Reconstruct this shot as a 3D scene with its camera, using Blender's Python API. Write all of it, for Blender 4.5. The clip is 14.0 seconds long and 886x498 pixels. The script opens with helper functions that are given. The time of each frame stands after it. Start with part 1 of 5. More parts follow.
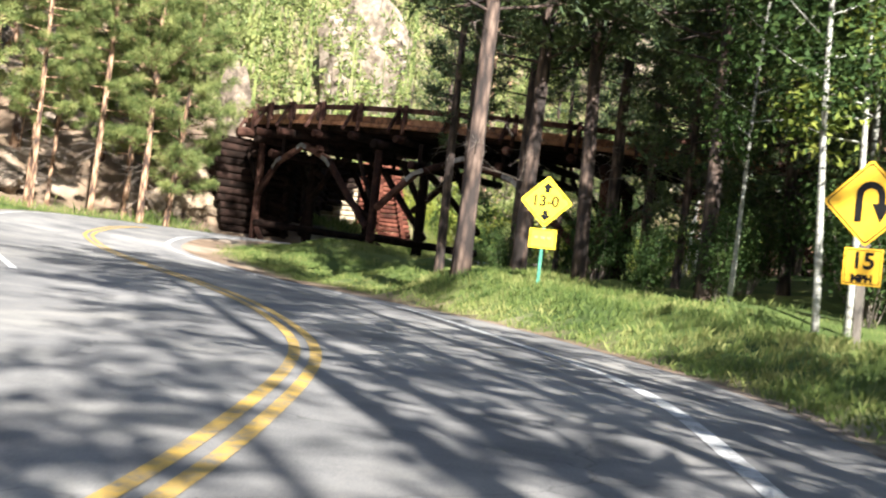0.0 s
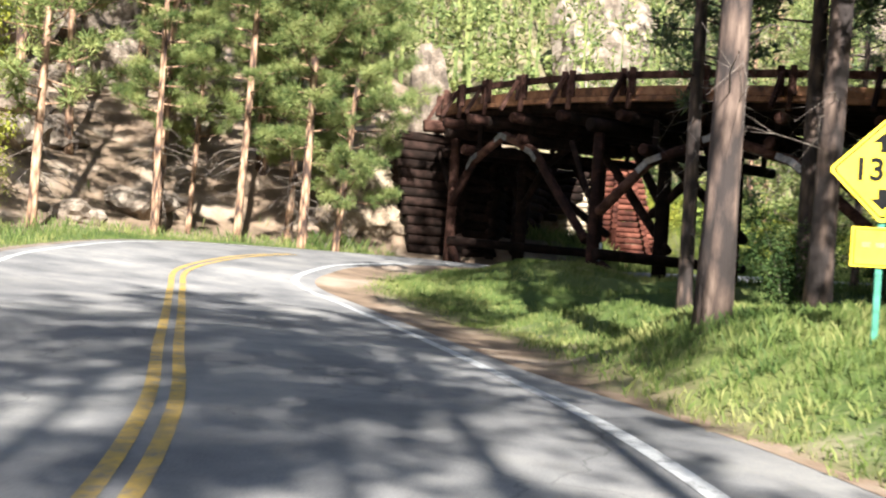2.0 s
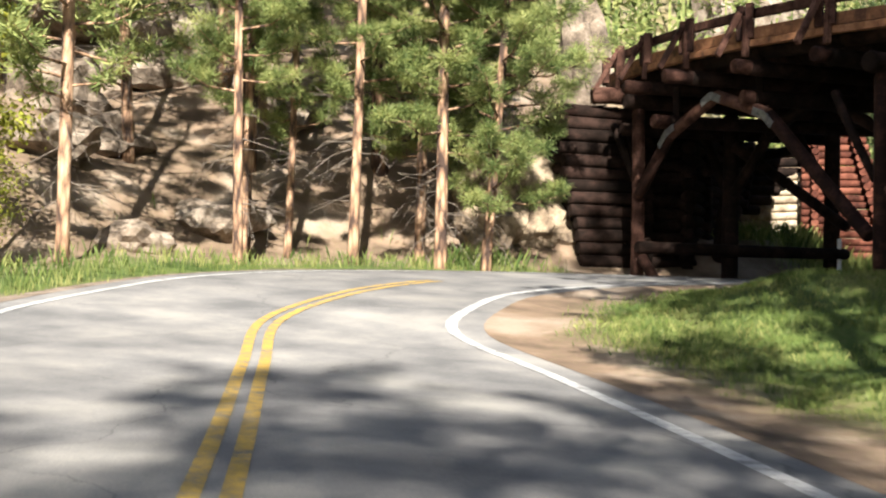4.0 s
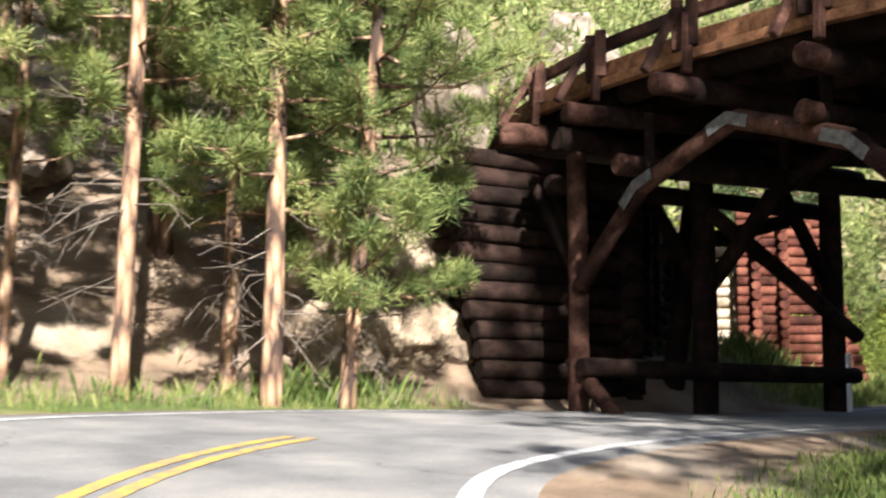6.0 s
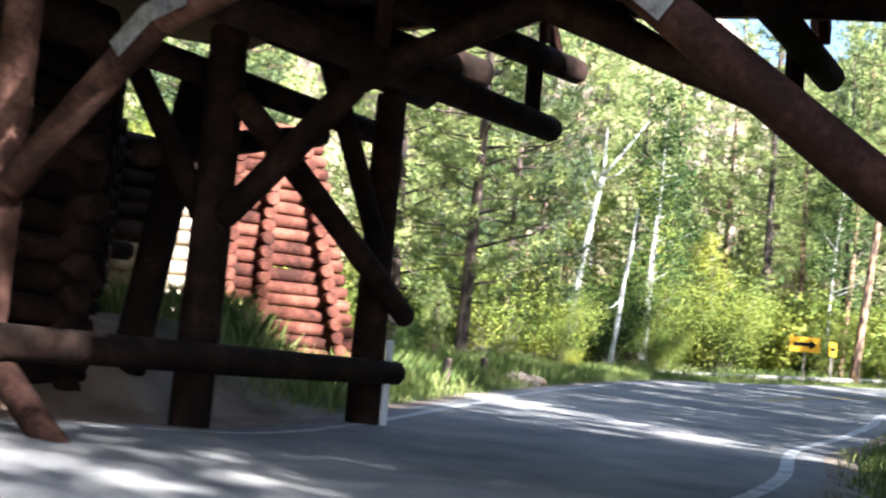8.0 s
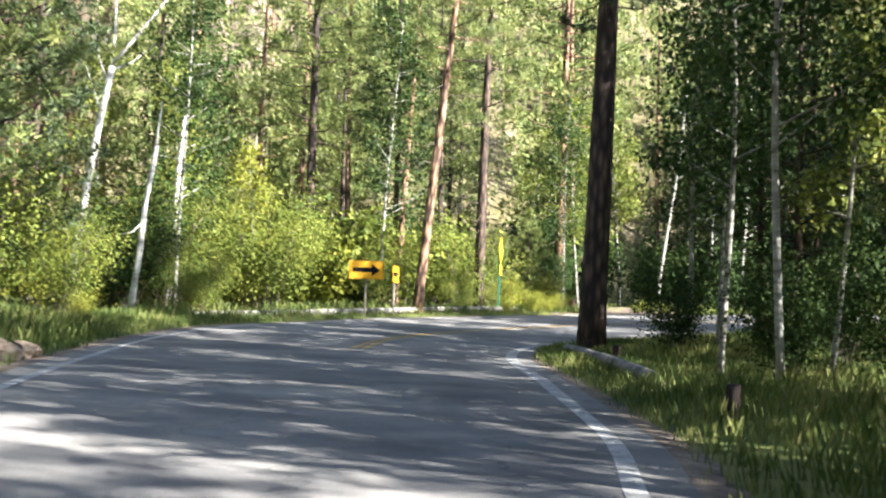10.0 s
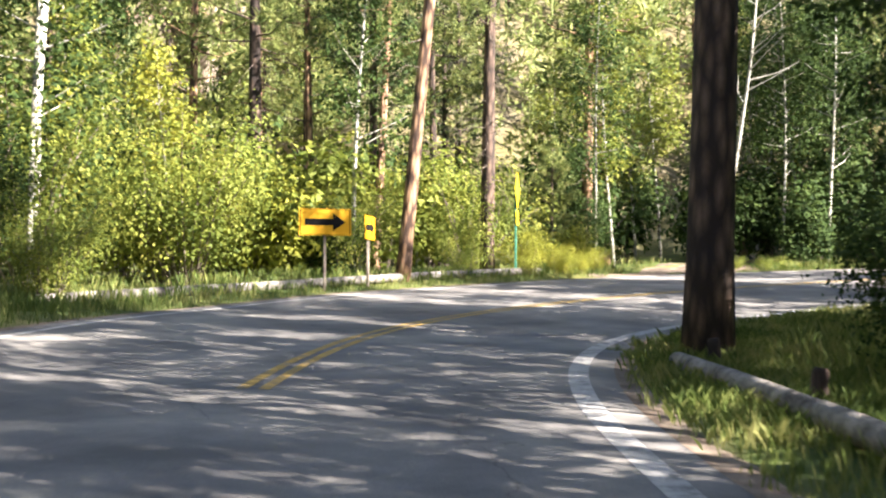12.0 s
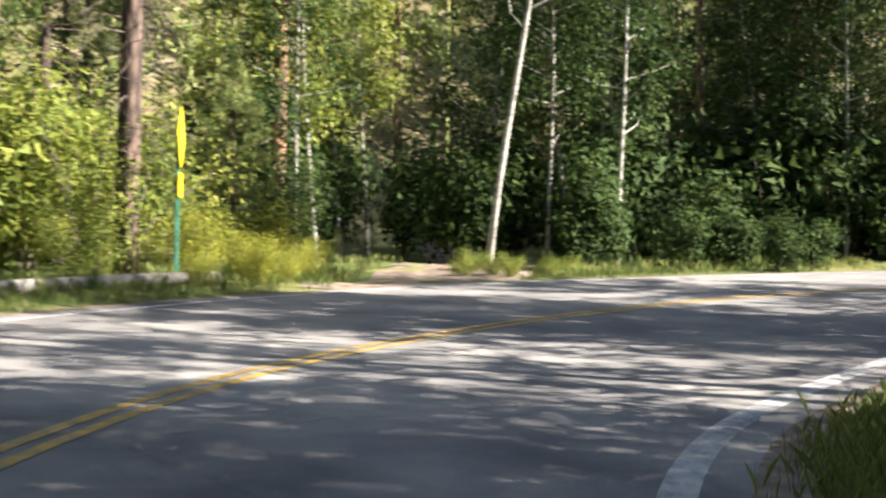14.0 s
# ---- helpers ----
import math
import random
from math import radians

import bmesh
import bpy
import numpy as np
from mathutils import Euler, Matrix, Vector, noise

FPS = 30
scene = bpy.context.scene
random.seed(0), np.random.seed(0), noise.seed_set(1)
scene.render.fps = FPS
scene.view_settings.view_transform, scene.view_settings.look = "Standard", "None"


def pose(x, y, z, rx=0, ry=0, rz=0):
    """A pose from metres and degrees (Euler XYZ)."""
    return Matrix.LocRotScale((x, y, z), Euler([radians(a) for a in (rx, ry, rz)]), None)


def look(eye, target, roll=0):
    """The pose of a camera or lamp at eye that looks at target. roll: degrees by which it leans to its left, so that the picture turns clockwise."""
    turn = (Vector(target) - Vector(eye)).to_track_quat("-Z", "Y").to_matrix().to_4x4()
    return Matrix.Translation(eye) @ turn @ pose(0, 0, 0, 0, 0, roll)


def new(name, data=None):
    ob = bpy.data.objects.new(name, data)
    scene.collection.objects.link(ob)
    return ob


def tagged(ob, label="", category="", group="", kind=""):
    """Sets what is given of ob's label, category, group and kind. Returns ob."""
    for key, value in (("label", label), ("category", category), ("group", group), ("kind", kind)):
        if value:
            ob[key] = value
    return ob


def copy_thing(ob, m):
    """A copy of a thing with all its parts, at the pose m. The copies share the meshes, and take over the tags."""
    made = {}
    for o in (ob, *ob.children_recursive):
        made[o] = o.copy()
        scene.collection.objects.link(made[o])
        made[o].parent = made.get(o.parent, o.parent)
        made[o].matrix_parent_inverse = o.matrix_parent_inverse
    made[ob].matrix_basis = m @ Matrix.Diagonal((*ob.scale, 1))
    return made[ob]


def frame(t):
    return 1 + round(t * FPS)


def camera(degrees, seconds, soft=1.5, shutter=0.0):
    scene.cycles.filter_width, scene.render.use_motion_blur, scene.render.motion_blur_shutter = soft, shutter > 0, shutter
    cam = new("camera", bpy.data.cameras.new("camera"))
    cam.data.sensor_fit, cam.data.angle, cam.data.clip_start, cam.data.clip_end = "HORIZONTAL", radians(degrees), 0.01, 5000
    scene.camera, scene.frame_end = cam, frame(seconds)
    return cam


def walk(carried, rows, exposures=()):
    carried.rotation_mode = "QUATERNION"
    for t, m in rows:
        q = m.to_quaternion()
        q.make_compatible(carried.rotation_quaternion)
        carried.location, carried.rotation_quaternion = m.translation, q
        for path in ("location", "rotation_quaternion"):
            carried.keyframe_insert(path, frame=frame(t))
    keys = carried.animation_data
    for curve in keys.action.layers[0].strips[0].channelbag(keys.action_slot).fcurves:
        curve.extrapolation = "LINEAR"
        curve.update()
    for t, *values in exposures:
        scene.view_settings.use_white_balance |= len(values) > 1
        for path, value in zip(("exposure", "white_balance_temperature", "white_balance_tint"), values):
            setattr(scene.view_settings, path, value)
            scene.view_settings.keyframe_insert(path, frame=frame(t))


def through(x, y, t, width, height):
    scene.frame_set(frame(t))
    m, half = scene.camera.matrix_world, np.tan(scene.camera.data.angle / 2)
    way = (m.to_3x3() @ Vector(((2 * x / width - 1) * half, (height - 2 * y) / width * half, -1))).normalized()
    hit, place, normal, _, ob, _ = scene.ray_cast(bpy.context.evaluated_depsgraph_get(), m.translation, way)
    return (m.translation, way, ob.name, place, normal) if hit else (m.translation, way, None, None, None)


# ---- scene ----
# camera path
cam = camera(38.9, 14.0, soft=2.15, shutter=0.25)
PATH = [
    (0.0, (2.573, 6.717, 1.107), (2.366, 8.705, 1.174), 6.4),
    (0.5, (2.598, 9.154, 1.247), (2.292, 11.13, 1.307), 6.1),
    (1.0, (2.459, 11.872, 1.412), (2.053, 13.83, 1.464), 5.5),
    (1.5, (2.111, 15.016, 1.577), (1.604, 16.95, 1.625), 4.8),
    (2.0, (1.715, 18.075, 1.702), (1.099, 19.977, 1.753), 4.1),
    (2.5, (1.189, 20.62, 1.794), (0.473, 22.487, 1.846), 3.2),
    (3.0, (0.37, 22.08, 1.808), (-0.408, 23.921, 1.858), 2.2),
    (3.2, (-0.076, 22.887, 1.851), (-0.884, 24.716, 1.898), 1.7),
    (5.3, (-6.756, 33.421, 2.132), (-7.427, 35.299, 2.279), -1.1),
    (5.5, (-6.965, 34.387, 2.139), (-7.599, 36.275, 2.316), -1.0),
    (6.0, (-7.863, 36.183, 2.309), (-8.28, 38.122, 2.565), 0.3),
    (6.5, (-8.529, 38.354, 2.494), (-8.718, 40.316, 2.828), 1.7),
    (7.0, (-9.046, 40.226, 2.691), (-8.982, 42.185, 3.086), 2.8),
    (7.5, (-9.213, 41.909, 2.85), (-8.912, 43.856, 3.193), 3.6),
    (8.0, (-9.081, 43.847, 3.026), (-8.531, 45.761, 3.211), 5.1),
    (8.5, (-8.591, 46.258, 3.231), (-7.8, 48.077, 3.485), 5.9),
    (9.0, (-8.122, 47.726, 3.232), (-7.094, 49.428, 3.451), 5.4),
    (9.2, (-7.728, 48.869, 3.204), (-6.619, 50.519, 3.422), 4.8),
    (11.3, (-0.103, 59.911, 3.765), (1.189, 61.437, 3.797), 1.2),
    (11.5, (0.679, 60.887, 3.798), (1.961, 62.421, 3.836), 0.8),
    (12.0, (3.054, 63.795, 3.855), (4.304, 65.355, 3.903), 0.1),
    (12.5, (5.429, 66.788, 3.934), (6.66, 68.364, 3.981), 0.1),
    (13.0, (7.703, 69.707, 3.991), (8.996, 71.232, 4.035), 0.2),
    (13.5, (10.009, 72.561, 4.115), (11.45, 73.947, 4.156), 0.3),
    (14.0, (12.611, 74.867, 4.24), (14.246, 76.018, 4.275), 0.7),
]
EXPOSURES = [(0.0, 2.25, 6000, 11), (1.5, 2.2, 5850, 11), (3.0, 2.05, 6200, 11), (5.5, 1.95, 6300, 11), (6.5, 2.3, 5700, 15), (7.0, 2.45, 5500, 15), (7.5, 3.0, 4500, 13), (8.0, 3.2, 5600, 13), (8.5, 3.0, 5750, 12), (9.0, 2.9, 5950, 12), (11.5, 2.65, 6100, 12), (12.0, 2.95, 6550, 17), (12.5, 2.65, 6600, 18), (13.0, 2.6, 6700, 18), (14.0, 2.5, 6450, 15)]
walk(cam, [(t, look(e, a, r)) for t, e, a, r in PATH], EXPOSURES)

# daylight
SUN_AZ, SUN_EL = 156.0, 33.0
world = bpy.data.worlds.new("world")
scene.world = world
world.use_nodes = True
wn = world.node_tree
sky = wn.nodes.new("ShaderNodeTexSky")
sky.sky_type, sky.sun_disc = "NISHITA", False
sky.sun_elevation, sky.sun_rotation = radians(SUN_EL), radians(SUN_AZ)
wn.links.new(sky.outputs[0], wn.nodes["Background"].inputs[0])
wn.nodes["Background"].inputs[1].default_value = 0.05
sun = new("sun", bpy.data.lights.new("sun", "SUN"))
sun.data.energy, sun.data.angle, sun.data.color = 5.0, radians(0.55), (1.0, 0.94, 0.83)
az, el = radians(SUN_AZ), radians(SUN_EL)
sun.matrix_basis = look((0, 0, 60), (-math.sin(az) * math.cos(el), -math.cos(az) * math.cos(el), 60 - math.sin(el)))


# ---- materials ----
def material(name, colours, scale=4.0, stretch=(1, 1, 1), rough=0.85, bump=0.3, fine=30.0, metal=0.0, object_random=0.0,
             island=0.0, kind="noise", bump_scale=None, through=0.0, spec=0.3, coords="Object", sunk=False):
    """A layered procedural surface: a broad colour ramp, fine grain and a bump."""
    m = bpy.data.materials.new(name)
    m.use_nodes = True
    nt = m.node_tree
    N, L = nt.nodes, nt.links
    bsdf = N["Principled BSDF"]
    tc = N.new("ShaderNodeTexCoord")
    mp = N.new("ShaderNodeMapping")
    mp.inputs["Scale"].default_value = stretch
    L.new(tc.outputs[coords], mp.inputs[0])
    if kind == "voronoi":
        big = N.new("ShaderNodeTexVoronoi")
        big.inputs["Scale"].default_value = scale
        src = big.outputs["Distance"]
    else:
        big = N.new("ShaderNodeTexNoise")
        big.inputs["Scale"].default_value = scale
        big.inputs["Detail"].default_value = 6
        big.inputs["Roughness"].default_value = 0.6
        src = big.outputs["Fac"]
    L.new(mp.outputs[0], big.inputs["Vector"])
    grain = N.new("ShaderNodeTexNoise")
    grain.inputs["Scale"].default_value = fine
    grain.inputs["Detail"].default_value = 4
    L.new(mp.outputs[0], grain.inputs["Vector"])
    ramp = N.new("ShaderNodeValToRGB")
    while len(ramp.color_ramp.elements) < len(colours):
        ramp.color_ramp.elements.new(0.5)
    lo, hi = (0.32, 0.68) if kind == "noise" else (0.05, 0.7)
    for i, c in enumerate(colours):
        ramp.color_ramp.elements[i].position = lo + (hi - lo) * i / max(1, len(colours) - 1)
        ramp.color_ramp.elements[i].color = (*c, 1)
    mix = N.new("ShaderNodeMath")
    mix.operation = "MULTIPLY_ADD"
    mix.inputs[1].default_value = 0.35
    L.new(grain.outputs["Fac"], mix.inputs[0])
    sub = N.new("ShaderNodeMath")
    sub.operation = "SUBTRACT"
    sub.inputs[1].default_value = 0.175
    L.new(src, sub.inputs[0])
    L.new(sub.outputs[0], mix.inputs[2])
    fac = mix.outputs[0]
    if object_random or island:
        if object_random:
            info = N.new("ShaderNodeObjectInfo")
            rnd, amt = info.outputs["Random"], object_random
        else:
            info = N.new("ShaderNodeNewGeometry")
            rnd, amt = info.outputs["Random Per Island"], island
        add = N.new("ShaderNodeMath")
        add.operation = "MULTIPLY_ADD"
        add.inputs[1].default_value = amt
        L.new(rnd, add.inputs[0])
        off = N.new("ShaderNodeMath")
        off.operation = "SUBTRACT"
        off.inputs[1].default_value = amt / 2
        L.new(fac, off.inputs[0])
        L.new(off.outputs[0], add.inputs[2])
        fac = add.outputs[0]
    L.new(fac, ramp.inputs[0])
    L.new(ramp.outputs[0], bsdf.inputs["Base Color"])
    bsdf.inputs["Roughness"].default_value = rough
    bsdf.inputs["Metallic"].default_value = metal
    bsdf.inputs["Specular IOR Level"].default_value = spec
    if bump:
        b = N.new("ShaderNodeBump")
        b.inputs["Strength"].default_value = bump
        b.invert = sunk
        b.inputs["Distance"].default_value = 0.03 if bump_scale is None else bump_scale
        L.new(mix.outputs[0], b.inputs["Height"])
        L.new(b.outputs[0], bsdf.inputs["Normal"])
    if through:
        tr = N.new("ShaderNodeBsdfTranslucent")
        L.new(ramp.outputs[0], tr.inputs[0])
        ms = N.new("ShaderNodeMixShader")
        ms.inputs[0].default_value = through
        L.new(bsdf.outputs[0], ms.inputs[1])
        L.new(tr.outputs[0], ms.inputs[2])
        L.new(ms.outputs[0], N["Material Output"].inputs[0])
    return m


ASPHALT = material("asphalt", [(0.098, 0.096, 0.094), (0.165, 0.158, 0.15), (0.245, 0.23, 0.205)], scale=0.7, rough=0.88, bump=0.35, fine=60, bump_scale=0.01)


def add_cracks(m):
    """Thin tar-dark cracks and broad traffic-worn tones over a surface."""
    nt = m.node_tree
    N, L = nt.nodes, nt.links
    bsdf = N["Principled BSDF"]
    base = bsdf.inputs["Base Color"].links[0].from_socket
    tc = N.new("ShaderNodeTexCoord")
    warp = N.new("ShaderNodeTexNoise")
    warp.inputs["Scale"].default_value, warp.inputs["Detail"].default_value = 1.3, 5
    L.new(tc.outputs["Object"], warp.inputs["Vector"])
    mixv = N.new("ShaderNodeMixRGB")
    mixv.blend_type, mixv.inputs[0].default_value = "ADD", 0.8
    L.new(tc.outputs["Object"], mixv.inputs[1])
    L.new(warp.outputs["Color"], mixv.inputs[2])
    cell = N.new("ShaderNodeTexVoronoi")
    cell.feature = "DISTANCE_TO_EDGE"
    cell.inputs["Scale"].default_value = 0.27
    L.new(mixv.outputs[0], cell.inputs["Vector"])
    line = N.new("ShaderNodeMapRange")
    line.inputs[1].default_value, line.inputs[2].default_value, line.inputs[3].default_value, line.inputs[4].default_value = 0.001, 0.004, 0.68, 1.0
    L.new(cell.outputs["Distance"], line.inputs[0])
    patch = N.new("ShaderNodeTexNoise")
    patch.inputs["Scale"].default_value, patch.inputs["Detail"].default_value = 0.16, 3
    L.new(tc.outputs["Object"], patch.inputs["Vector"])
    tone = N.new("ShaderNodeMapRange")
    tone.inputs[1].default_value, tone.inputs[2].default_value, tone.inputs[3].default_value, tone.inputs[4].default_value = 0.35, 0.65, 0.8, 1.15
    L.new(patch.outputs["Fac"], tone.inputs[0])
    mul = N.new("ShaderNodeMath")
    mul.operation = "MULTIPLY"
    L.new(line.outputs[0], mul.inputs[0])
    L.new(tone.outputs[0], mul.inputs[1])
    out = N.new("ShaderNodeMixRGB")
    out.blend_type, out.inputs[0].default_value = "MULTIPLY", 1.0
    L.new(base, out.inputs[1])
    L.new(mul.outputs[0], out.inputs[2])
    L.new(out.outputs[0], bsdf.inputs["Base Color"])


add_cracks(ASPHALT)
PAINT_Y = material("yellow_road_paint", [(0.16, 0.14, 0.11), (0.33, 0.22, 0.065), (0.46, 0.29, 0.05)], scale=7.0, rough=0.7, bump=0.2, fine=40)
PAINT_W = material("white_road_paint", [(0.17, 0.165, 0.16), (0.36, 0.355, 0.34), (0.46, 0.45, 0.43)], scale=5.0, rough=0.75, bump=0.2, fine=40)
DIRT = material("gravel_dirt", [(0.09, 0.066, 0.048), (0.165, 0.125, 0.092), (0.26, 0.21, 0.16)], scale=3.5, rough=0.95, bump=0.6, fine=45)
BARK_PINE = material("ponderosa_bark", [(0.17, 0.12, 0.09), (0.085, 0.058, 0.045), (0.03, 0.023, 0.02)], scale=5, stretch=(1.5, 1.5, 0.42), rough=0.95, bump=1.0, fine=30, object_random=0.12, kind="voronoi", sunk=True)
# lighter pine bark; the sun on the trunks is put into its colour
BARK_PALE = material("sunlit_pine_bark", [(0.43, 0.30, 0.19), (0.27, 0.16, 0.095), (0.045, 0.028, 0.021)], scale=5.5, stretch=(1.5, 1.5, 0.42), rough=0.95, bump=1.0, fine=30, object_random=0.16, kind="voronoi", sunk=True)
BARK_DEAD = material("dead_aspen_bark", [(0.24, 0.22, 0.19), (0.52, 0.50, 0.45), (0.68, 0.66, 0.61)], scale=4, stretch=(0.6, 0.6, 1.6), rough=0.85, bump=0.35, fine=18)
BARK_ASPEN = material("aspen_bark", [(0.06, 0.055, 0.045), (0.27, 0.26, 0.225), (0.40, 0.39, 0.34)], scale=5, stretch=(0.6, 0.6, 1.6), rough=0.85, bump=0.4, fine=18, object_random=0.16)
TWIG = material("dead_twigs", [(0.05, 0.038, 0.03), (0.13, 0.105, 0.085), (0.22, 0.185, 0.15)], scale=8, rough=0.95, bump=0.3)
NEEDLE = material("pine_needles", [(0.055, 0.086, 0.026), (0.175, 0.215, 0.066), (0.33, 0.34, 0.12)], scale=1.7, rough=0.55, bump=0, fine=9, island=0.2, through=0.38, spec=0.2)
# dark conifer green, with some shade of the woods put into it
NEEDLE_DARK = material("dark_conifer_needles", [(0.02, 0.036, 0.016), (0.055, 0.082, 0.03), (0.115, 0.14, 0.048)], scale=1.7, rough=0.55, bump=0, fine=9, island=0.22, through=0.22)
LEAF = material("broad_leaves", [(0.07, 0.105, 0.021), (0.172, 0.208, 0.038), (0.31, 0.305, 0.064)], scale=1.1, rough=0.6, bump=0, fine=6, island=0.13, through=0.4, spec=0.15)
# darker copy of the broad leaves, the shade of the woods put into its colour
LEAF_SHADE = material("shaded_broad_leaves", [(0.016, 0.032, 0.010), (0.04, 0.07, 0.02), (0.085, 0.118, 0.03)], scale=1.1, rough=0.7, bump=0, fine=6, island=0.13, through=0.33, spec=0.1)
LEAF_YEL = material("yellowing_leaves", [(0.13, 0.15, 0.022), (0.245, 0.258, 0.038), (0.37, 0.35, 0.056)], scale=1.1, rough=0.6, bump=0, fine=6, island=0.13, through=0.4, spec=0.15)
GRASS = material("roadside_grass", [(0.05, 0.085, 0.018), (0.13, 0.175, 0.04), (0.29, 0.285, 0.10)], scale=0.6, rough=0.6, bump=0, fine=3, island=0.24, through=0.4)
LOG = material("stained_log_wood", [(0.015, 0.007, 0.005), (0.042, 0.019, 0.013), (0.10, 0.05, 0.035)], scale=3.0, stretch=(1, 1, 1), rough=0.85, bump=0.5, fine=22, object_random=0.25, spec=0.12)
# log colour with the shade under the bridge put in
LOG_SHADE = material("shade_toned_log", [(0.006, 0.004, 0.003), (0.013, 0.008, 0.006), (0.03, 0.017, 0.013)], scale=3.0, rough=0.9, bump=0.5, fine=22, object_random=0.2, spec=0.08)
# brightness of the sunlit wall is put into this pale colour
LOG_PALE = material("sunlit_pale_log", [(0.16, 0.12, 0.08), (0.32, 0.25, 0.17), (0.45, 0.38, 0.28)], scale=3.5, rough=0.85, bump=0.5, fine=22, object_random=0.2)
LOG_RED = material("red_stained_wall_log", [(0.026, 0.009, 0.006), (0.082, 0.027, 0.017), (0.15, 0.056, 0.035)], scale=3.0, rough=0.85, bump=0.5, fine=22, object_random=0.25, spec=0.12)
LOG_GREY = material("weathered_grey_log", [(0.07, 0.062, 0.055), (0.19, 0.175, 0.155), (0.33, 0.305, 0.275)], scale=4, rough=0.9, bump=0.5, fine=30)
PLANK = material("orange_stained_timber", [(0.07, 0.03, 0.015), (0.19, 0.085, 0.038), (0.29, 0.145, 0.07)], scale=4, rough=0.75, bump=0.4, fine=25, object_random=0.2)
STEEL = material("galvanised_plate", [(0.10, 0.10, 0.105), (0.20, 0.20, 0.205), (0.28, 0.28, 0.28)], scale=9, rough=0.5, metal=0.6, bump=0.1)
ROCK = material("pale_granite", [(0.06, 0.046, 0.034), (0.165, 0.128, 0.094), (0.30, 0.25, 0.195)], scale=1.8, rough=0.95, bump=1.0, fine=12, bump_scale=0.08, object_random=0.12)
ROCK_TAN = material("tan_weathered_rock", [(0.07, 0.05, 0.034), (0.20, 0.15, 0.10), (0.34, 0.27, 0.185)], scale=1.6, rough=0.95, bump=1.0, fine=9, bump_scale=0.12)
SIGN_Y = material("yellow_sign_sheet", [(0.72, 0.50, 0.015), (0.80, 0.58, 0.02), (0.82, 0.6, 0.03)], scale=3, rough=0.45, bump=0, fine=20)
SIGN_G = material("golden_sign_sheet", [(0.60, 0.31, 0.008), (0.67, 0.348, 0.010), (0.70, 0.375, 0.013)], scale=3, rough=0.45, bump=0, fine=20)
SIGN_O = material("amber_sign_sheet", [(0.60, 0.33, 0.02), (0.68, 0.38, 0.02), (0.7, 0.42, 0.03)], scale=3, rough=0.45, bump=0, fine=20)
BLACK = material("black_sign_print", [(0.006, 0.006, 0.006), (0.010, 0.0095, 0.009)], scale=6, rough=0.75, bump=0, spec=0.08)
SIGN_BACK = material("bare_aluminium_back", [(0.12, 0.123, 0.126), (0.19, 0.193, 0.197)], scale=5, rough=0.5, metal=0.4, bump=0)
POST_GREEN = material("green_steel_post", [(0.03, 0.12, 0.075), (0.05, 0.2, 0.13), (0.08, 0.25, 0.17)], scale=8, rough=0.6, bump=0.1)
POST_WOOD = material("weathered_sign_post", [(0.13, 0.11, 0.085), (0.24, 0.205, 0.165), (0.33, 0.29, 0.24)], scale=6, stretch=(1, 1, 0.2), rough=0.9, bump=0.4)
WHITE_PLASTIC = material("white_delineator", [(0.6, 0.61, 0.6), (0.75, 0.75, 0.74)], scale=5, rough=0.6, bump=0)


